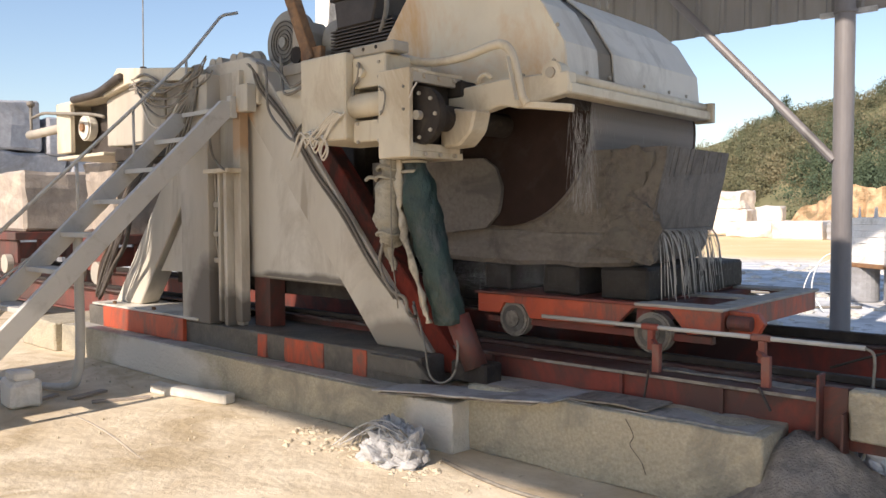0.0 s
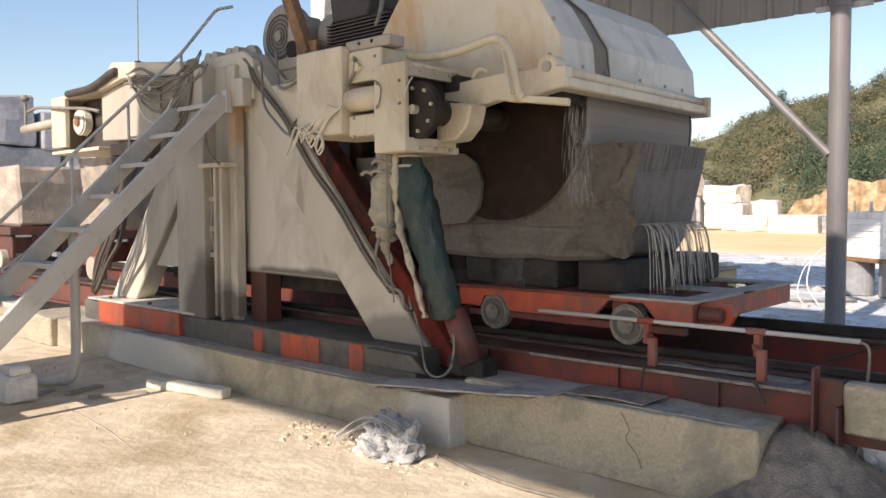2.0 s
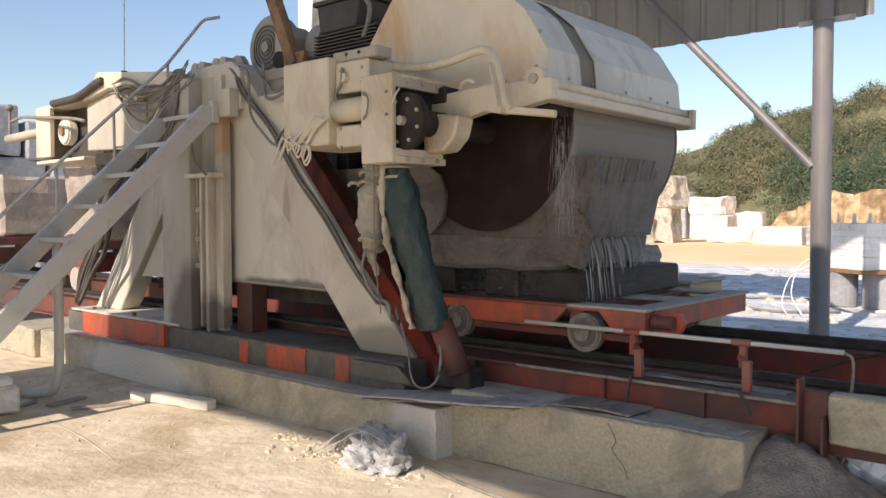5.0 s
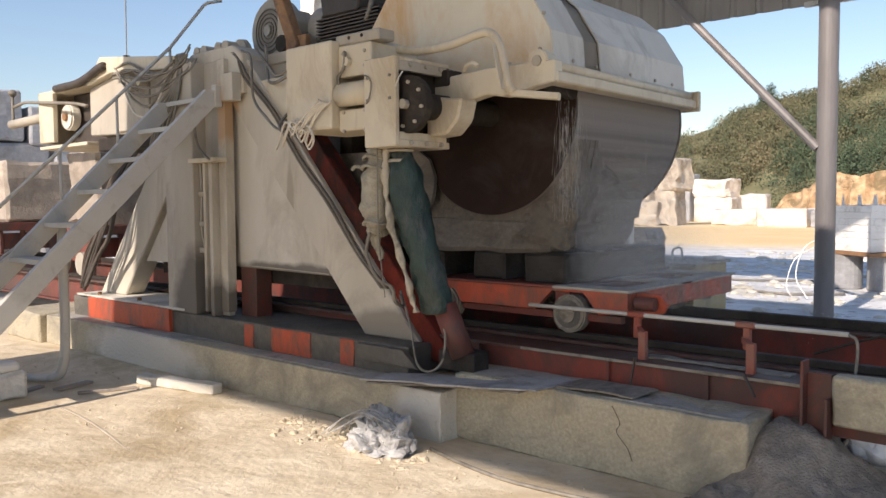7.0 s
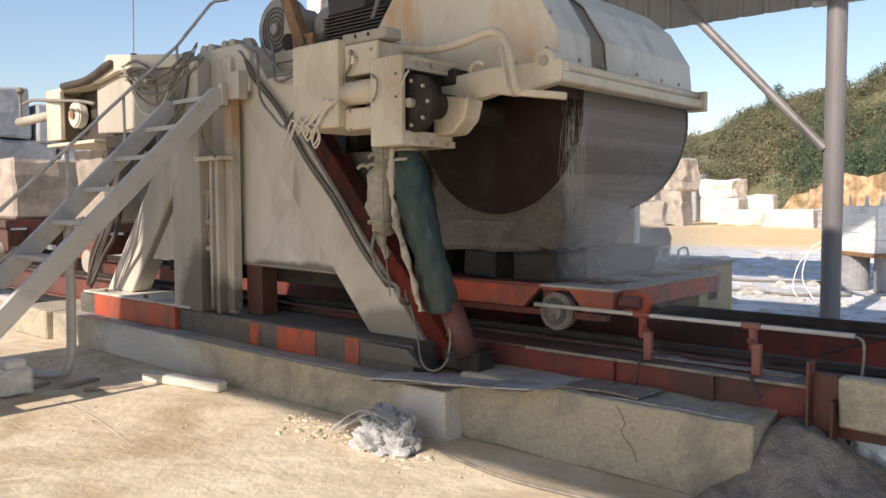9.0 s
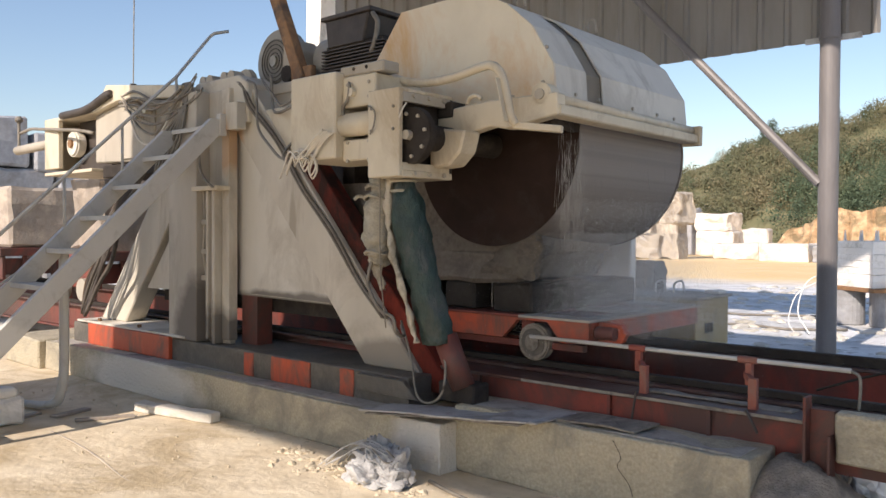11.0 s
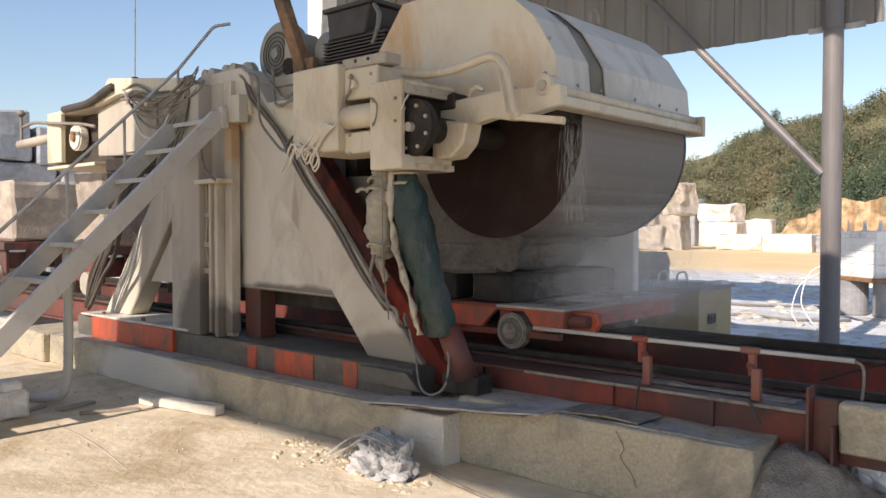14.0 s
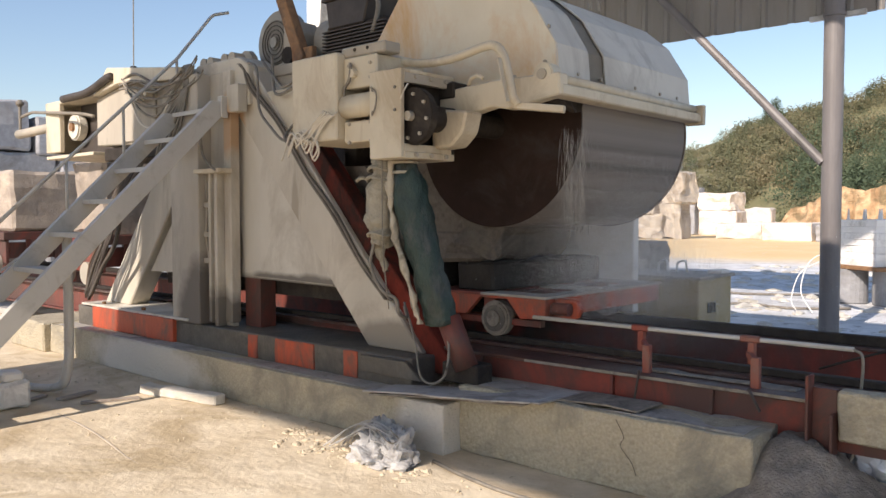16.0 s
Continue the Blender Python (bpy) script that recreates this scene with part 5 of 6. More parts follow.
def build_cart():
    C = thing("block_cart", (-2.9, 5.6, 0.69), "orange steel rail cart carrying the block, splashed with slurry", "rail cart")
    y0, y1, zt = CART_Y0 + 0.02, CART_Y1, 1.02
    part("side_frame", bm_prism([(-3.95, 1.0), (-3.95, 0.86), (-3.74, 0.86), (-3.70, 0.94), (-3.52, 0.94), (-3.46, 0.84), (-2.76, 0.84), (-2.62, 0.98), (-2.36, 0.98), (-2.24, 0.84), (-2.02, 0.86), (-2.02, 1.0)], y0, y0 + 0.05, 0.004), ORANGE, C)
    part("side_frame", bm_prism([(-3.95, 1.0), (-3.95, 0.86), (-3.74, 0.86), (-3.70, 0.94), (-3.52, 0.94), (-3.46, 0.84), (-2.76, 0.84), (-2.62, 0.98), (-2.36, 0.98), (-2.24, 0.84), (-2.02, 0.86), (-2.02, 1.0)], y1 - 0.05, y1, 0.004), ORANGE, C)
    part("end_frame", bm_box(-2.07, -2.02, y0 + 0.05, y1 - 0.05, 0.86, 1.0, 0.004), ORANGE, C)
    part("end_frame", bm_box(-3.95, -3.9, y0 + 0.05, y1 - 0.05, 0.86, 1.0, 0.004), ORANGE, C)
    part("cross_member", bm_box(-2.62, -2.5, y0 + 0.05, y1 - 0.05, 0.88, 1.0, 0.004), OXIDED, C)
    part("deck", bm_box(-3.97, -2.6, y0 - 0.02, y1 + 0.02, 1.0, 1.02, 0.003), OXIDED, C, "slurry-covered deck plate")
    for ya, yb in ((y0 - 0.02, y0 + 0.18), (5.5, 5.7), (y1 - 0.18, y1 + 0.02)):
        part("deck_strip", bm_box(-2.6, -2.0, ya, yb, 1.0, 1.02, 0.003), DUST, C, "slurry-covered deck plate")
    part("deck_strip", bm_box(-2.16, -2.0, y0 + 0.18, y1 - 0.18, 1.0, 1.018, 0.003), DUST, C, "slurry-covered deck plate")
    part("coupling_lug", bm_cyl((-2.0, 4.82, 0.93), (-1.86, 4.82, 0.93), 0.045, 16), OXIDED, C)
    part("coupling_lug", bm_prism([(-2.02, 0.84), (-1.84, 0.86), (-1.80, 0.93), (-1.84, 0.99), (-2.02, 1.0)], 4.86, 4.92, 0.006), ORANGE, C)
    part("lower_rail", bm_box(-3.9, -2.1, y0 + 0.06, y0 + 0.12, 0.78, 0.83, 0.004), OXIDED, C)
    wheels = []
    for x in WHEEL_X:
        for y, s in ((4.80, -1), (6.42, 1)):
            w = part("wheel", bm_cyl((x, y - 0.045, 0.69 + WHEEL_R), (x, y + 0.045, 0.69 + WHEEL_R), WHEEL_R, 36, bevel=0.012), SLURRYB, C, "slurry-grey cart wheel", origin=(x, y, 0.69 + WHEEL_R))
            part("hub", bm_cyl((x, y + s * 0.045, 0.69 + WHEEL_R), (x, y + s * 0.065, 0.69 + WHEEL_R), 0.06, 20), SLURRYB, w, origin=(x, y, 0.69 + WHEEL_R))
            part("rim_groove", bm_cyl((x, y + s * 0.040, 0.69 + WHEEL_R), (x, y + s * 0.050, 0.69 + WHEEL_R), 0.10, 28), CONCW, w, origin=(x, y, 0.69 + WHEEL_R))
            wheels.append(w)
    return C, wheels


def build_dunnage():
    out = []
    for i, (x0, x1) in enumerate(((-2.92, -2.55), (-3.4, -3.1), (-3.95, -3.7))):
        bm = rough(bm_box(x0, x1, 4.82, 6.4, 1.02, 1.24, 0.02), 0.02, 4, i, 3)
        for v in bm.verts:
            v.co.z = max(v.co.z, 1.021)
        out.append(solid("support_block", bm, WETSHADE, "wet concrete bearer under the stone block, darkened for the shade", "bearer", "", "bearers on the cart"))
    return out


BLOCK = (-5.2, -2.45, 4.80, 6.30, 1.24, 2.04)


def build_block():
    """A granite block, sawn into slabs from the top down to a ledge."""
    x0, x1, y0, y1, z0, z1 = BLOCK
    B = thing("granite_block", ((x0 + x1) / 2, 5.5, z0), "wet grey granite block half sawn into thin slabs", "stone block")
    lower = bm_box(x0, x1, y0, y1, z0, 1.49, 0.03)
    rough(lower, 0.05, 2.5, 3, 6)
    rough(lower, 0.02, 9, 8)
    for v in lower.verts:
        if v.co.x > -3:
            v.co.x -= 0.15 * (v.co.y - y0) + 0.09 + 0.5 * (1.49 - v.co.z)
    part("uncut_base", lower, STONE, B)
    n = 30
    w = (y1 - y0) / n
    rnd = random.Random(8)
    for i in range(n):
        ya = y0 + i * w
        bm = bm_box(x0 + 0.02, x1 - 0.09 + 0.003 * math.sin(i * 2.7) - 0.15 * i * w, ya + 0.003, ya + w - 0.010, 1.47, z1 + 0.0015 * i, 0.0)
        for v in bm.verts:
            if v.co.z > 1.7 and v.co.x > -3.4:
                v.co.x += 0.13
        if i == 0:
            rough(bm, 0.012, 5, 2, 5)
        part("slab", bm, STONE if i else STONER, B, "" if i else "broken outer slab with rough face")
    ends = bmesh.new()
    quad = []
    for y, z in ((y0 + 0.03, 1.50), (y1 - 0.02, 1.50), (y1 - 0.02, 1.93), (y0 + 0.03, 1.84)):
        quad.append((x1 - 0.083 - 0.15 * (y - y0) + 0.13 * (z - 1.47) / (z1 - 1.47), y, z))
    va, vb = [ends.verts.new(q) for q in quad], [ends.verts.new((q[0] - 0.012, q[1], q[2])) for q in quad]
    ends.faces.new(va)
    ends.faces.new(vb[::-1])
    for i in range(4):
        ends.faces.new((va[i], vb[i], vb[(i + 1) % 4], va[(i + 1) % 4]))
    bmesh.ops.recalc_face_normals(ends, faces=ends.faces[:])
    part("slurry_film", rough(ends, 0.006, 6, 3, 6), STONE, B, "wet slurry film over the slab ends")
    # outer skin left over in front of the first blade
    bm = bm_prism([(-5.1, 1.46), (-4.20, 1.46), (-3.84, 1.5), (-3.73, 1.62), (-3.69, 1.8), (-3.75, 1.95), (-3.87, 2.03), (-5.1, 2.05)], 4.70, 4.735)
    part("skin_remnant", rough(bm, 0.012, 6, 4, 2), STONE, B, "thin round-edged leftover skin of stone")
    bm = bm_prism([(-2.98, 1.30), (-2.52, 1.28), (-2.46, 1.5), (-2.56, 1.75), (-2.5, 2.0), (-2.62, 2.06), (-2.82, 2.03), (-2.86, 1.8), (-2.95, 1.7), (-2.86, 1.5)], 4.78, 4.84)
    bmesh.ops.triangulate(bm, faces=bm.faces[:])
    rough(rough(bm, 0.05, 5, 6, 5), 0.03, 16, 2)
    for v in bm.verts:
        v.co.y = max(v.co.y, 4.765)
    part("split_face", bm, STONER, B, "rough split face with cracks")
    return B


def strands(rnd, xs, z0, z1, period, r):
    """Threads and drops of falling water that repeat every period in height."""
    bms = []
    for x, y in xs:
        offs = [(rnd.uniform(0, period), rnd.uniform(0.04, 0.6) * period, rnd.uniform(-0.03, 0.03), r * rnd.uniform(0.5, 1.2)) for _ in range(3)]
        k = math.floor(z0 / period) - 1
        while k * period < z1:
            for o, ln, dx, rr in offs:
                za = k * period + o
                if z0 < za and za + ln < z1:
                    bms.append(bm_cyl((x + dx, y, za), (x + dx * 0.6, y, za + ln), rr * 0.5, 5, rr * 0.2))
            k += 1
    return join(*bms)


# clouds of spray: drops, centre and spread in x, span in y, bottom and top, drop size
MIST = ((540000, -3.1, 0.22, (4.85, 6.6), (1.05, 2.05), 0.002),
        (370000, -3.0, 0.36, (4.76, 6.65), (1.0, 1.75), 0.002),
        (160000, -2.8, 0.45, (4.70, 6.75), (0.72, 1.22), 0.0014))


def mist(name, cloud, seed):
    """A cloud of tiny drops, denser in its middle; its pattern repeats every quarter metre of height."""
    count, cx, sx, (ya, yb), (za, zb), size = cloud
    rng = np.random.default_rng(seed)
    layers = max(1, round((zb - za) / 0.25))
    n = count // layers
    x0, y0 = rng.normal(cx, sx, n), rng.uniform(ya, yb, n)
    o, r = rng.uniform(0, 0.25, n), size * rng.uniform(0.4, 1.2, n)
    keep = rng.uniform(0, 1, n)
    shape = rng.normal(0, 1, (n, 3, 3))
    shape *= (r / np.linalg.norm(shape, axis=2).mean(1))[:, None, None]
    co = []
    for k in range(layers):
        f = (k + 0.5) / layers
        m = keep < 1.0 - 0.75 * f
        c = np.stack((x0 + 0.12 * (1 - f) * np.sin(19 * y0 + 3 * k), y0, za + k * 0.25 + o), 1)[m]
        co.append((c[:, None, :] + shape[m]).reshape(-1, 3))
    co = np.concatenate(co)
    at = Vector((cx, (ya + yb) / 2, za))
    faces = np.arange(len(co)).reshape(-1, 3)
    me = bpy.data.meshes.new(name)
    me.from_pydata((co - np.array(at)).tolist(), [], faces.tolist())
    me.materials.append(SPRAY)
    ob = new(name, me)
    ob.location = at
    return tagged(ob, "pale fine spray drifting round the saw cut", "water", "", "stuff")


def build_water():
    rnd = random.Random(11)
    out = []
    for i in range(3):
        xs = [(-2.90 + rnd.uniform(-0.05, 0.03), rnd.uniform(4.46, 4.74)) for _ in range(18)]
        out.append((solid("water_streak", strands(rnd, xs, 1.6, 2.32, 0.25, 0.0019), WATER, "threads of muddy water dripping from the hood frame", "water", "stuff", "", at=(-2.95, 4.6, 1.9)), 0.25, 0.11 + 0.035 * i))
    for i in range(2):
        xs = [(-2.97, rnd.uniform(4.8, 6.3)) for _ in range(7)]
        out.append((solid("water_streak", strands(rnd, xs, 1.7, 2.3, 0.25, 0.0018), WATER, "fine spray falling from the hood frame", "water", "stuff", "", at=(-2.97, 5.5, 1.9)), 0.25, 0.13 + 0.04 * i))
    # fine drops drifting down round the cut
    for i in range(3):
        out.append((mist("water_spray", MIST[i], 20 + i), 0.25, 0.3 + 0.1 * i))
    return out


def build_cascade():
    """Water pouring over the ledge of the sawn block, in curved ropes."""
    rnd = random.Random(12)
    C = thing("water_cascade", (-2.4, 5.4, 1.03), "ropes of muddy water pouring off the sawn block end", "water")
    for i in range(64):
        y = 4.84 + i * 0.0195 + rnd.uniform(-0.01, 0.01)
        reach = rnd.uniform(0.07, 0.20)
        r = rnd.uniform(0.0015, 0.0042)
        x = BLOCK[1] - 0.08 - 0.15 * (y - BLOCK[2])
        low = rnd.uniform(1.03, 1.2) if i % 3 == 0 else 1.03
        part("water_rope", bm_tube([(x - 0.04, y, 1.495), (x + reach * 0.4, y, 1.48), (x + reach * 0.75, y + rnd.uniform(-0.01, 0.01), 1.36), (x + reach, y + rnd.uniform(-0.02, 0.02), low)], r, 6, 5,
                                     radii=[r * rnd.uniform(0.4, 1.3) for _ in range(17)]), WATER, C)
    return C


# ---- small things ----
def build_small():
    t = thing("yellow_tank", (-3.8, 7.7, 0), "faded yellow steel tank box with a dusty lid", "tank")
    part("body", bm_box(-4.6, -3.2, 7.22, 8.0, 0.0, 0.99, 0.01), YELLOW, t)
    part("lid", bm_box(-4.64, -3.17, 7.19, 8.03, 0.99, 1.02, 0.006), DUST, t, "slurry-grey lid")
    for x in (-3.75, -3.55):
        part("lid_handle", bm_tube([(x - 0.05, 7.6, 1.02), (x - 0.04, 7.6, 1.12), (x + 0.04, 7.6, 1.14), (x + 0.06, 7.6, 1.03)], 0.012, 8), WHITE, t)
    for i in range(3):
        part("mark", bm_box(-3.196, -3.19, 7.42 + i * 0.07, 7.46 + i * 0.07, 0.66, 0.76), BLACK, t, "black painted mark")
    part("rubble", rough(bm_box(-3.35, -3.2, 7.75, 7.95, 1.02, 1.06, 0.01), 0.02, 9, 1, 2), WHITE, t)
    # rag heap by the foundation step
    r = thing("rag_heap", (-3.7, 3.66, 0), "crumpled heap of grey plastic rags by the wall", "rags")
    for i, (x, y, sx, sz) in enumerate(((-3.78, 3.68, 0.2, 0.24), (-3.62, 3.62, 0.16, 0.2), (-3.72, 3.55, 0.2, 0.13))):
        bm = bmesh.new()
        bmesh.ops.create_icosphere(bm, subdivisions=5, radius=1, matrix=Matrix.LocRotScale((x, y, 0.02), None, (sx, sx * 0.75, sz)))
        rough(bm, 0.09, 7, i * 3)
        for v in bm.verts:
            k = noise.noise(Vector((v.co.x * 9, v.co.y * 9, v.co.z * 16 + i)))
            fold = abs(noise.noise(Vector((v.co.x * 21 + v.co.z * 9, v.co.y * 21, v.co.z * 24 + 3 * i))))
            v.co += Vector((v.co.x - x, v.co.y - y, v.co.z)) * ((abs(k) - 0.25) * 0.6 + (fold - 0.2) * 0.28)
            v.co.z = max(v.co.z, 0.0)
        part("rag", bm, RAG, r)
    rnd = random.Random(4)
    for i in range(9):
        y = 3.55 + rnd.uniform(-0.06, 0.14)
        part("strap", bm_tube([(-3.66 + rnd.uniform(-0.1, 0.1), y, 0.2), (-3.8, y - 0.03, 0.23 + rnd.uniform(-0.03, 0.03)), (-3.98, y - 0.02, 0.16 + rnd.uniform(-0.04, 0.04)), (-4.1 - rnd.uniform(0, 0.12), y + rnd.uniform(-0.08, 0.08), rnd.uniform(0.02, 0.06))], 0.0045, 5), RAG, r)
    for i in range(6):
        a = rnd.uniform(0, 6.28)
        part("strap", bm_tube([(-3.68 + 0.12 * math.cos(a + k), 3.6 + 0.1 * math.sin(a + k) - 0.02, 0.24 - 0.07 * k + 0.03 * math.sin(5 * k)) for k in (0, 0.8, 1.6, 2.4)], 0.005, 5), CABLE if i % 2 else RAG, r)
    # white fallen post along the wall
    w = thing("broken_kerb", (-6.4, 3.78, 0), "dirty white concrete bar lying along the wall foot", "concrete bar")
    part("bar", rough(bm_prism([(-6.78, 3.50), (-5.86, 3.70), (-5.88, 3.82), (-6.82, 3.62)], 0.0, 0.085, 0.012, "z"), 0.016, 7, 3, 5), CONCL, w)
    c = thing("white_block", (-7.1, 2.55, 0), "chipped white cement block on the ground", "cement block")
    part("block", rough(bm_box(-7.3, -6.98, 2.42, 2.66, 0, 0.24, 0.03), 0.03, 5, 2, 4), WHITE, c)
    part("cap", rough(bm_box(-7.22, -7.0, 2.45, 2.62, 0.235, 0.31, 0.02), 0.015, 6, 2, 3), WHITE, c)
    # split boards dropped at the ladder foot
    for k, (xa, ya, xb, yb, w) in enumerate(((-7.05, 2.92, -7.16, 3.26, 0.05), (-6.78, 2.98, -6.61, 3.42, 0.03), (-7.16, 2.62, -7.31, 2.9, 0.035))):
        b = thing("broken_board", ((xa + xb) / 2, (ya + yb) / 2, 0), "split grey board lying on the dusty ground", "board", "boards by the ladder")
        q = Vector((yb - ya, xa - xb)).normalized() * w
        part("board", rough(bm_prism([(xa - q.x, ya - q.y), (xb - q.x * 0.7, yb - q.y * 0.7), (xb + q.x, yb + q.y), (xa + q.x * 0.8, ya + q.y * 0.8)], 0.0, 0.022, 0.003, "z"), 0.006, 9, k, 3), STONEB, b)
    # pale slab stack and drums beside the post
    s = thing("slab_stack", (-3.7, 15.9, 0.66), "white stack of stone slabs bristling with rods", "slab stack")
    turn = Matrix.Translation((-3.7, 15.9, 0)) @ pose(0, 0, 0, 0, 0, -38) @ Matrix.Translation((3.7, -15.9, 0))

    def turned(bm):
        bmesh.ops.transform(bm, matrix=turn, verts=bm.verts)
        return bm
    for i in range(7):
        part("slab", turned(rough(bm_box(-4.2 + 0.02 * (i % 2), -3.25, 15.5, 16.3, 0.70 + i * 0.118, 0.817 + i * 0.118, 0.008), 0.012, 4, i, 2)), WHITE, s)
    part("pallet", turned(bm_box(-4.35, -3.1, 15.4, 16.4, 0.63, 0.70, 0.01)), RUST, s, "dark timber pallet")
    for i in range(6):
        part("rod", turned(bm_cyl((-4.1 + i * 0.15, 15.6 + (i % 3) * 0.2, 1.5), (-4.1 + i * 0.15, 15.6 + (i % 3) * 0.2, 1.72), 0.03, 6, 0.008)), WHITE, s)
    for x, y, h in ((-3.45, 15.8, 0.63), (-4.15, 15.9, 0.63)):
        d = thing("concrete_drum", (x, y, 0), "grey cylindrical concrete drum on the slurry", "drum", "drums by the post")
        part("drum", bm_cyl((x, y, 0), (x, y, h), 0.3, 24, bevel=0.02), STONEG, d)
    # loose stones
    rnd = random.Random(21)
    bm = bmesh.new()
    for _ in range(170):
        x, y = rnd.uniform(-9, -1.5), rnd.uniform(1.9, 3.85)
        q = rnd.random()
        y = 3.85 - (3.85 - y) * q
        sz = rnd.uniform(0.004, 0.014)
        m = Matrix.LocRotScale((x, y, sz * 0.3), Euler((rnd.uniform(0, 6), rnd.uniform(0, 6), rnd.uniform(0, 6))), (sz, sz * 0.8, sz * 0.6))
        bmesh.ops.create_icosphere(bm, subdivisions=1, radius=1, matrix=m)
    solid("gravel", bm, CLODS, "small stone chips scattered on the dusty ground", "gravel", "stuff", at=(-5, 3, 0))
    solid("ground_seam", bm_tube([(-6.62, 2.72, -0.005), (-6.1, 2.69, -0.004), (-5.62, 2.63, -0.005), (-4.97, 2.51, -0.004), (-4.5, 2.49, -0.005), (-4.14, 2.42, -0.004), (-3.5, 2.3, -0.005)], 0.007, 6), STONEB, "thin dirty joint in the yard slab", "joint", "structure")
    bm = bmesh.new()
    for _ in range(220):
        x = rnd.uniform(-4.8, -3.3)
        y = 3.55 - 0.10 * (x + 3.9) + rnd.gauss(0, 0.09)
        sz = 0.006 + 0.026 * rnd.random() ** 3
        m = Matrix.LocRotScale((x, min(y, 3.85), 0.0), Euler((0, 0, rnd.uniform(0, 6))), (sz * 1.7, sz, sz * 0.6))
        bmesh.ops.create_icosphere(bm, subdivisions=2, radius=1, matrix=m)
    rough(bm, 0.012, 40, 2)
    solid("dirt_clods", bm, CLODS, "crumbled pale dirt clods by the wall foot", "dirt", "stuff", at=(-4, 3.6, 0))
    # slurry lumps on the far ground
    bm = bmesh.new()
    for _ in range(420):
        x, y = rnd.uniform(-9, 6), rnd.uniform(9, 26)
        sz = rnd.uniform(0.03, 0.14)
        m = Matrix.LocRotScale((x, y, 0), Euler((0, 0, rnd.uniform(0, 6))), (sz * 2, sz, sz * 0.6))
        bmesh.ops.create_icosphere(bm, subdivisions=1, radius=1, matrix=m)
    solid("slurry_lumps", bm, CONCL, "whitish lumps of dried slurry on the ground", "rubble", "stuff", at=(0, 15, 0))
    sk = thing("plastic_sack", (-1.0, 4.5, 0.3), "crumpled bluish-white plastic sack behind the end post", "sack")
    bm = bmesh.new()
    bmesh.ops.create_icosphere(bm, subdivisions=4, radius=1, matrix=Matrix.LocRotScale((-0.98, 4.62, 0.36), None, (0.22, 0.12, 0.12)))
    rough(rough(bm, 0.06, 7, 2), 0.03, 19, 4)
    part("sack", bm, SACK, sk, smooth=False)
    solid("black_cable", bm_tube([(-1.45, 4.95, 0.70), (-1.2, 5.0, 0.80), (-0.95, 5.05, 0.88), (-0.5, 5.2, 1.0)], 0.008, 6), STEELD, "black cable rising from the track", "cable")
    h = thing("white_hose", (-5.0, 14.0, 0), "loops of thin white hose beside the shed post", "hose")
    part("loop", bm_tube([(-4.1, 13.6, 0.02), (-4.35, 13.8, 0.35), (-4.3, 14.0, 0.8), (-4.05, 14.0, 0.95), (-3.85, 13.9, 0.7)], 0.01, 6), WHITE, h)
    part("loop", bm_tube([(-4.3, 13.5, 0.02), (-4.5, 13.8, 0.2), (-4.45, 14.0, 0.6), (-4.2, 14.0, 0.8), (-3.9, 13.9, 0.9)], 0.009, 6), WHITE, h)
    for pts in (((-6.5, 13.5, 0.03), (-5.4, 14.2, 0.03), (-4.6, 14.0, 0.03), (-3.8, 14.6, 0.03)), ((-7.5, 16.5, 0.03), (-6.2, 16.0, 0.03), (-5.0, 16.6, 0.03), (-4.0, 16.3, 0.03))):
        solid("ground_cable", bm_tube(pts, 0.025, 6), CABLE, "dark hose lying across the slurry", "cable")
    # crack in the wall face
    solid("wall_crack", bm_tube([(-2.30, 4.087, 0.42), (-2.25, 4.088, 0.33), (-2.27, 4.088, 0.27), (-2.2, 4.088, 0.19), (-2.17, 4.088, 0.12)], 0.002, 5), STEELD, "thin dark crack in the concrete wall", "crack", "structure")
    # second block waiting on the track
    for xa, xb in ((-16.8, -13.55), (-11.6, -10.25)):
        w2 = thing("waiting_cart", ((xa + xb) / 2, 5.6, 0.69), "dirty red rail cart waiting on the track", "rail cart", "waiting carts")
        part("deck", bm_box(xa, xb, 4.8, 6.5, 1.22, 1.35, 0.01), OXIDED, w2)
        part("side_frame", bm_box(xa + 0.1, xb - 0.1, 4.86, 4.92, 0.85, 1.22, 0.01), OXIDED, w2)
        part("side_frame", bm_box(xa + 0.1, xb - 0.1, 6.38, 6.44, 0.85, 1.22, 0.01), OXIDED, w2)
        part("end_frame", bm_box(xb - 0.2, xb - 0.12, 4.92, 6.38, 0.92, 1.18, 0.01), OXIDED, w2)
        for y in (5.2, 5.65, 6.1):
            part("end_rib", bm_box(xb - 0.12, xb - 0.06, y - 0.03, y + 0.03, 0.9, 1.22, 0.006), OXIDED, w2)
        for x in (xa + 0.35, xb - 0.35):
            for y in (4.80, 6.40):
                part("wheel", bm_cyl((x, y - 0.05, 0.84), (x, y + 0.05, 0.84), 0.15, 24), GREYCREAM, w2)
    stone("stone_block", -16.6, -13.62, 4.95, 6.4, 1.35, 2.32, STONEB, "brown-grey granite block waiting on a rail cart", "blocks on the waiting carts", 51, 0.12)
    stone("stone_block", -11.35, -10.45, 4.95, 6.4, 1.35, 2.36, STONEB, "small tan granite block waiting on a rail cart", "blocks on the waiting carts", 53, 0.14)
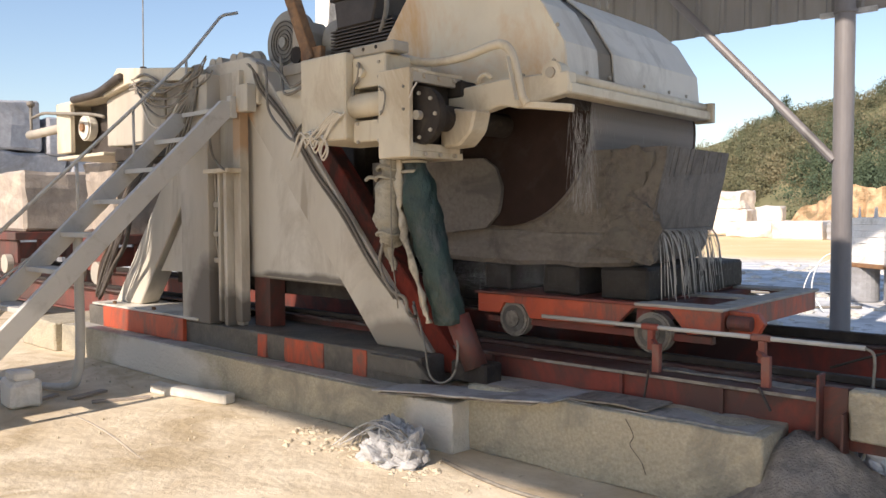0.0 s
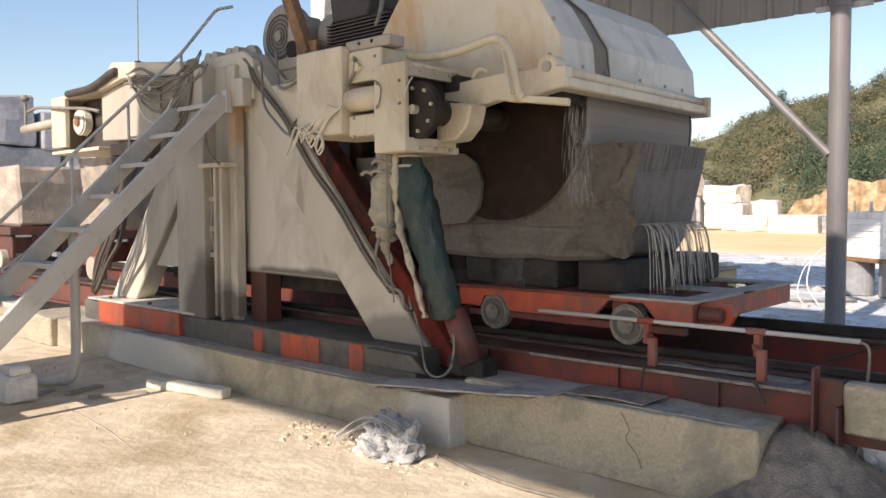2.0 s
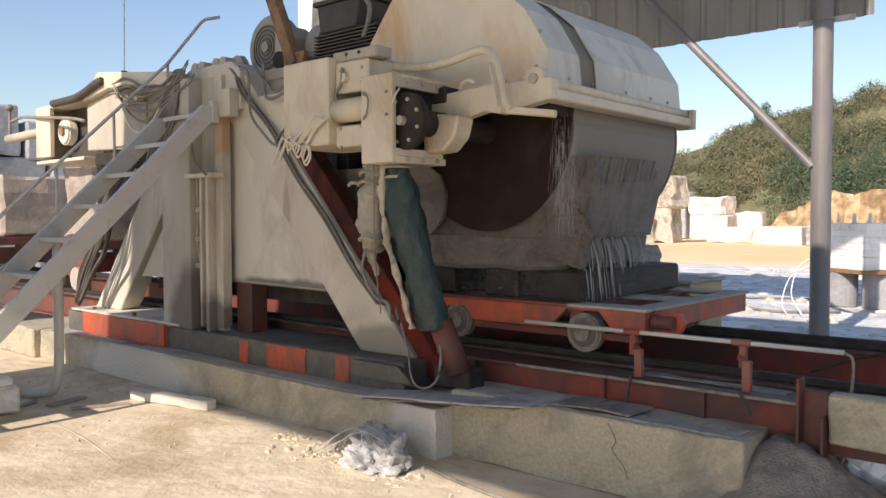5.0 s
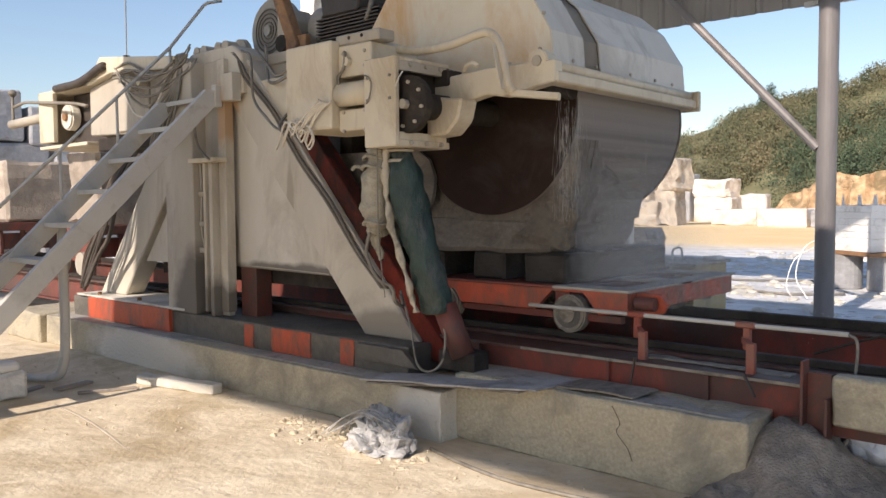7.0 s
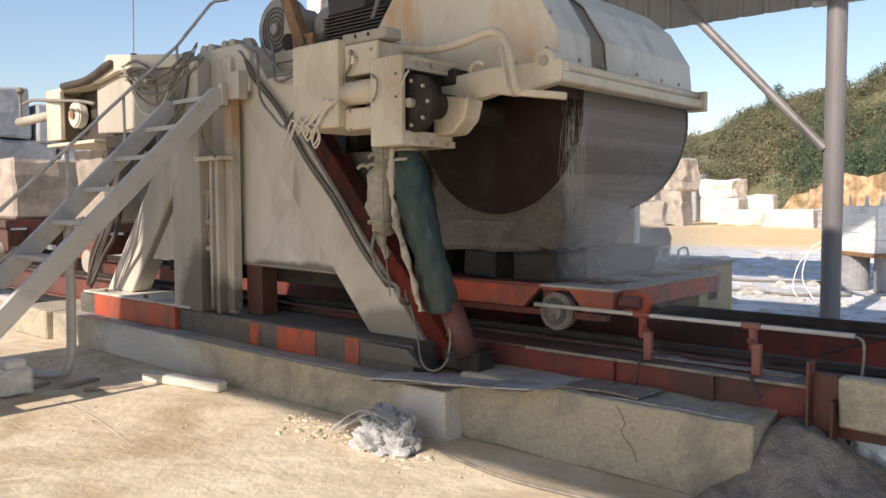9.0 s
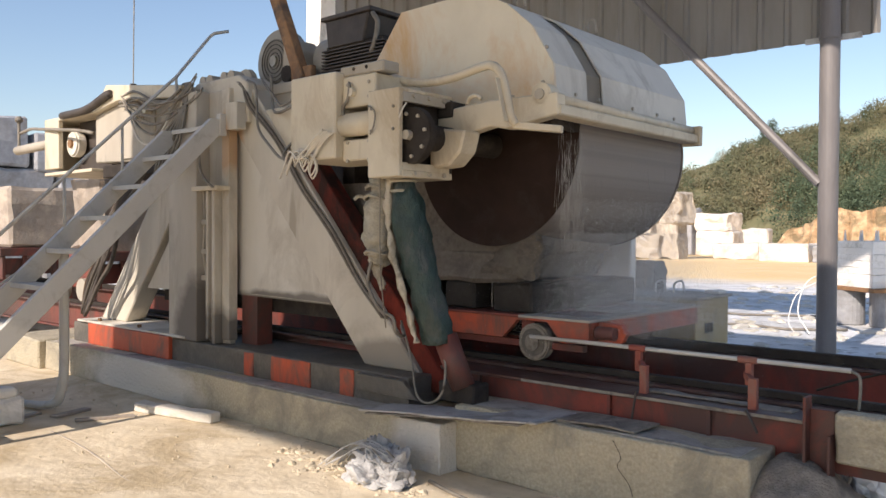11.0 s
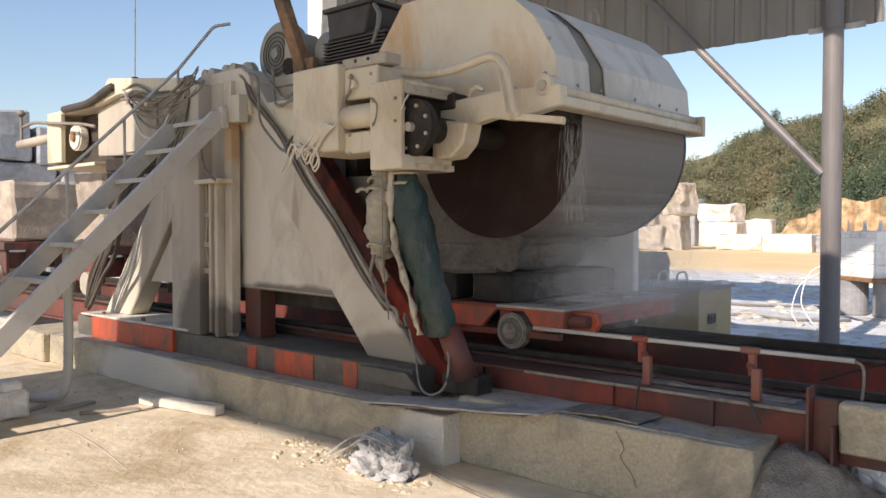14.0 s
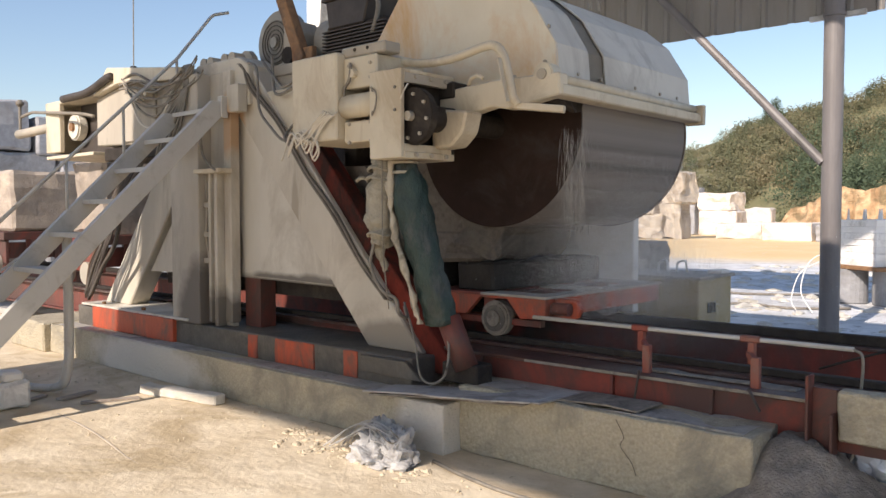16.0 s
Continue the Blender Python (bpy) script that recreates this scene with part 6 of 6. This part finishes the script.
    # cables on the ground
    c = solid("ground_cable", bm_tube([(-3.45, 3.78, 0.012), (-3.1, 3.68, 0.012), (-2.7, 3.62, 0.012), (-2.2, 3.66, 0.012), (-1.7, 3.75, 0.012), (-1.1, 3.9, 0.012)], 0.012, 6), CABLE, "thin dark cable lying on the ground", "cable")


build_distance()
build_shed()
build_foundation()
build_track()
build_mat()
machine = build_machine()
saw = build_saw(machine)
build_ladder()
cart, wheels = build_cart()
bearers = build_dunnage()
block = build_block()
cascade = build_cascade()
streaks = build_water()
build_small()

SPEED = -0.0765       # metres a second along the track


def motions():
    def shifted(ob):
        p = ob.location.copy()
        return [(t, Matrix.Translation((p.x + SPEED * t, p.y, p.z))) for t in (0.0, 8.0, 16.0)]
    for ob in (cart, block, *bearers):
        walk(ob, shifted(ob))
    # the flow off the block end dies away as the end passes under the hood
    p = cascade.location.copy()
    walk(cascade, [(t, Matrix.Translation((p.x + SPEED * t - back, p.y, p.z))) for t, back in ((0, 0), (4.3, 0), (6.2, 0.3), (8.0, 0.42), (16.0, 0.42))])
    for w in wheels:
        p = w.location.copy()
        walk(w, [(t, Matrix.Translation(p) @ Matrix.Rotation(SPEED * t / WHEEL_R, 4, "Y")) for t in (0.0, 4.0, 8.0, 12.0, 16.0)])
    p = saw.location.copy()
    walk(saw, [(k * 0.2, Matrix.Translation(p) @ Matrix.Rotation(radians(80) * k, 4, "Y")) for k in range(81)])
    # the water falls by one period of its pattern, then starts again
    for ob, period, secs in streaks:
        p, rows, t = ob.location.copy(), [], 0.0
        step = max(4, round(secs * FPS))
        f = 0
        cloud = ob.name.startswith("water_spray")
        while f < 16 * FPS:
            # the spray stays in the cut until the block's end has drawn in under the hood
            near = Vector((-0.75 * max(0.0, min(1.0, (6.3 - f / FPS) / 2.2)) if cloud else 0.0, 0, 0))
            rows.append((f / FPS, Matrix.Translation(p + near)))
            rows.append(((f + step - 1) / FPS, Matrix.Translation(p + near - Vector((0, 0, period * (step - 1) / step)))))
            f += step
        walk(ob, [r for r in rows if r[0] <= 16.0] + [(16.0 + 1 / FPS, Matrix.Translation(p))])


motions()
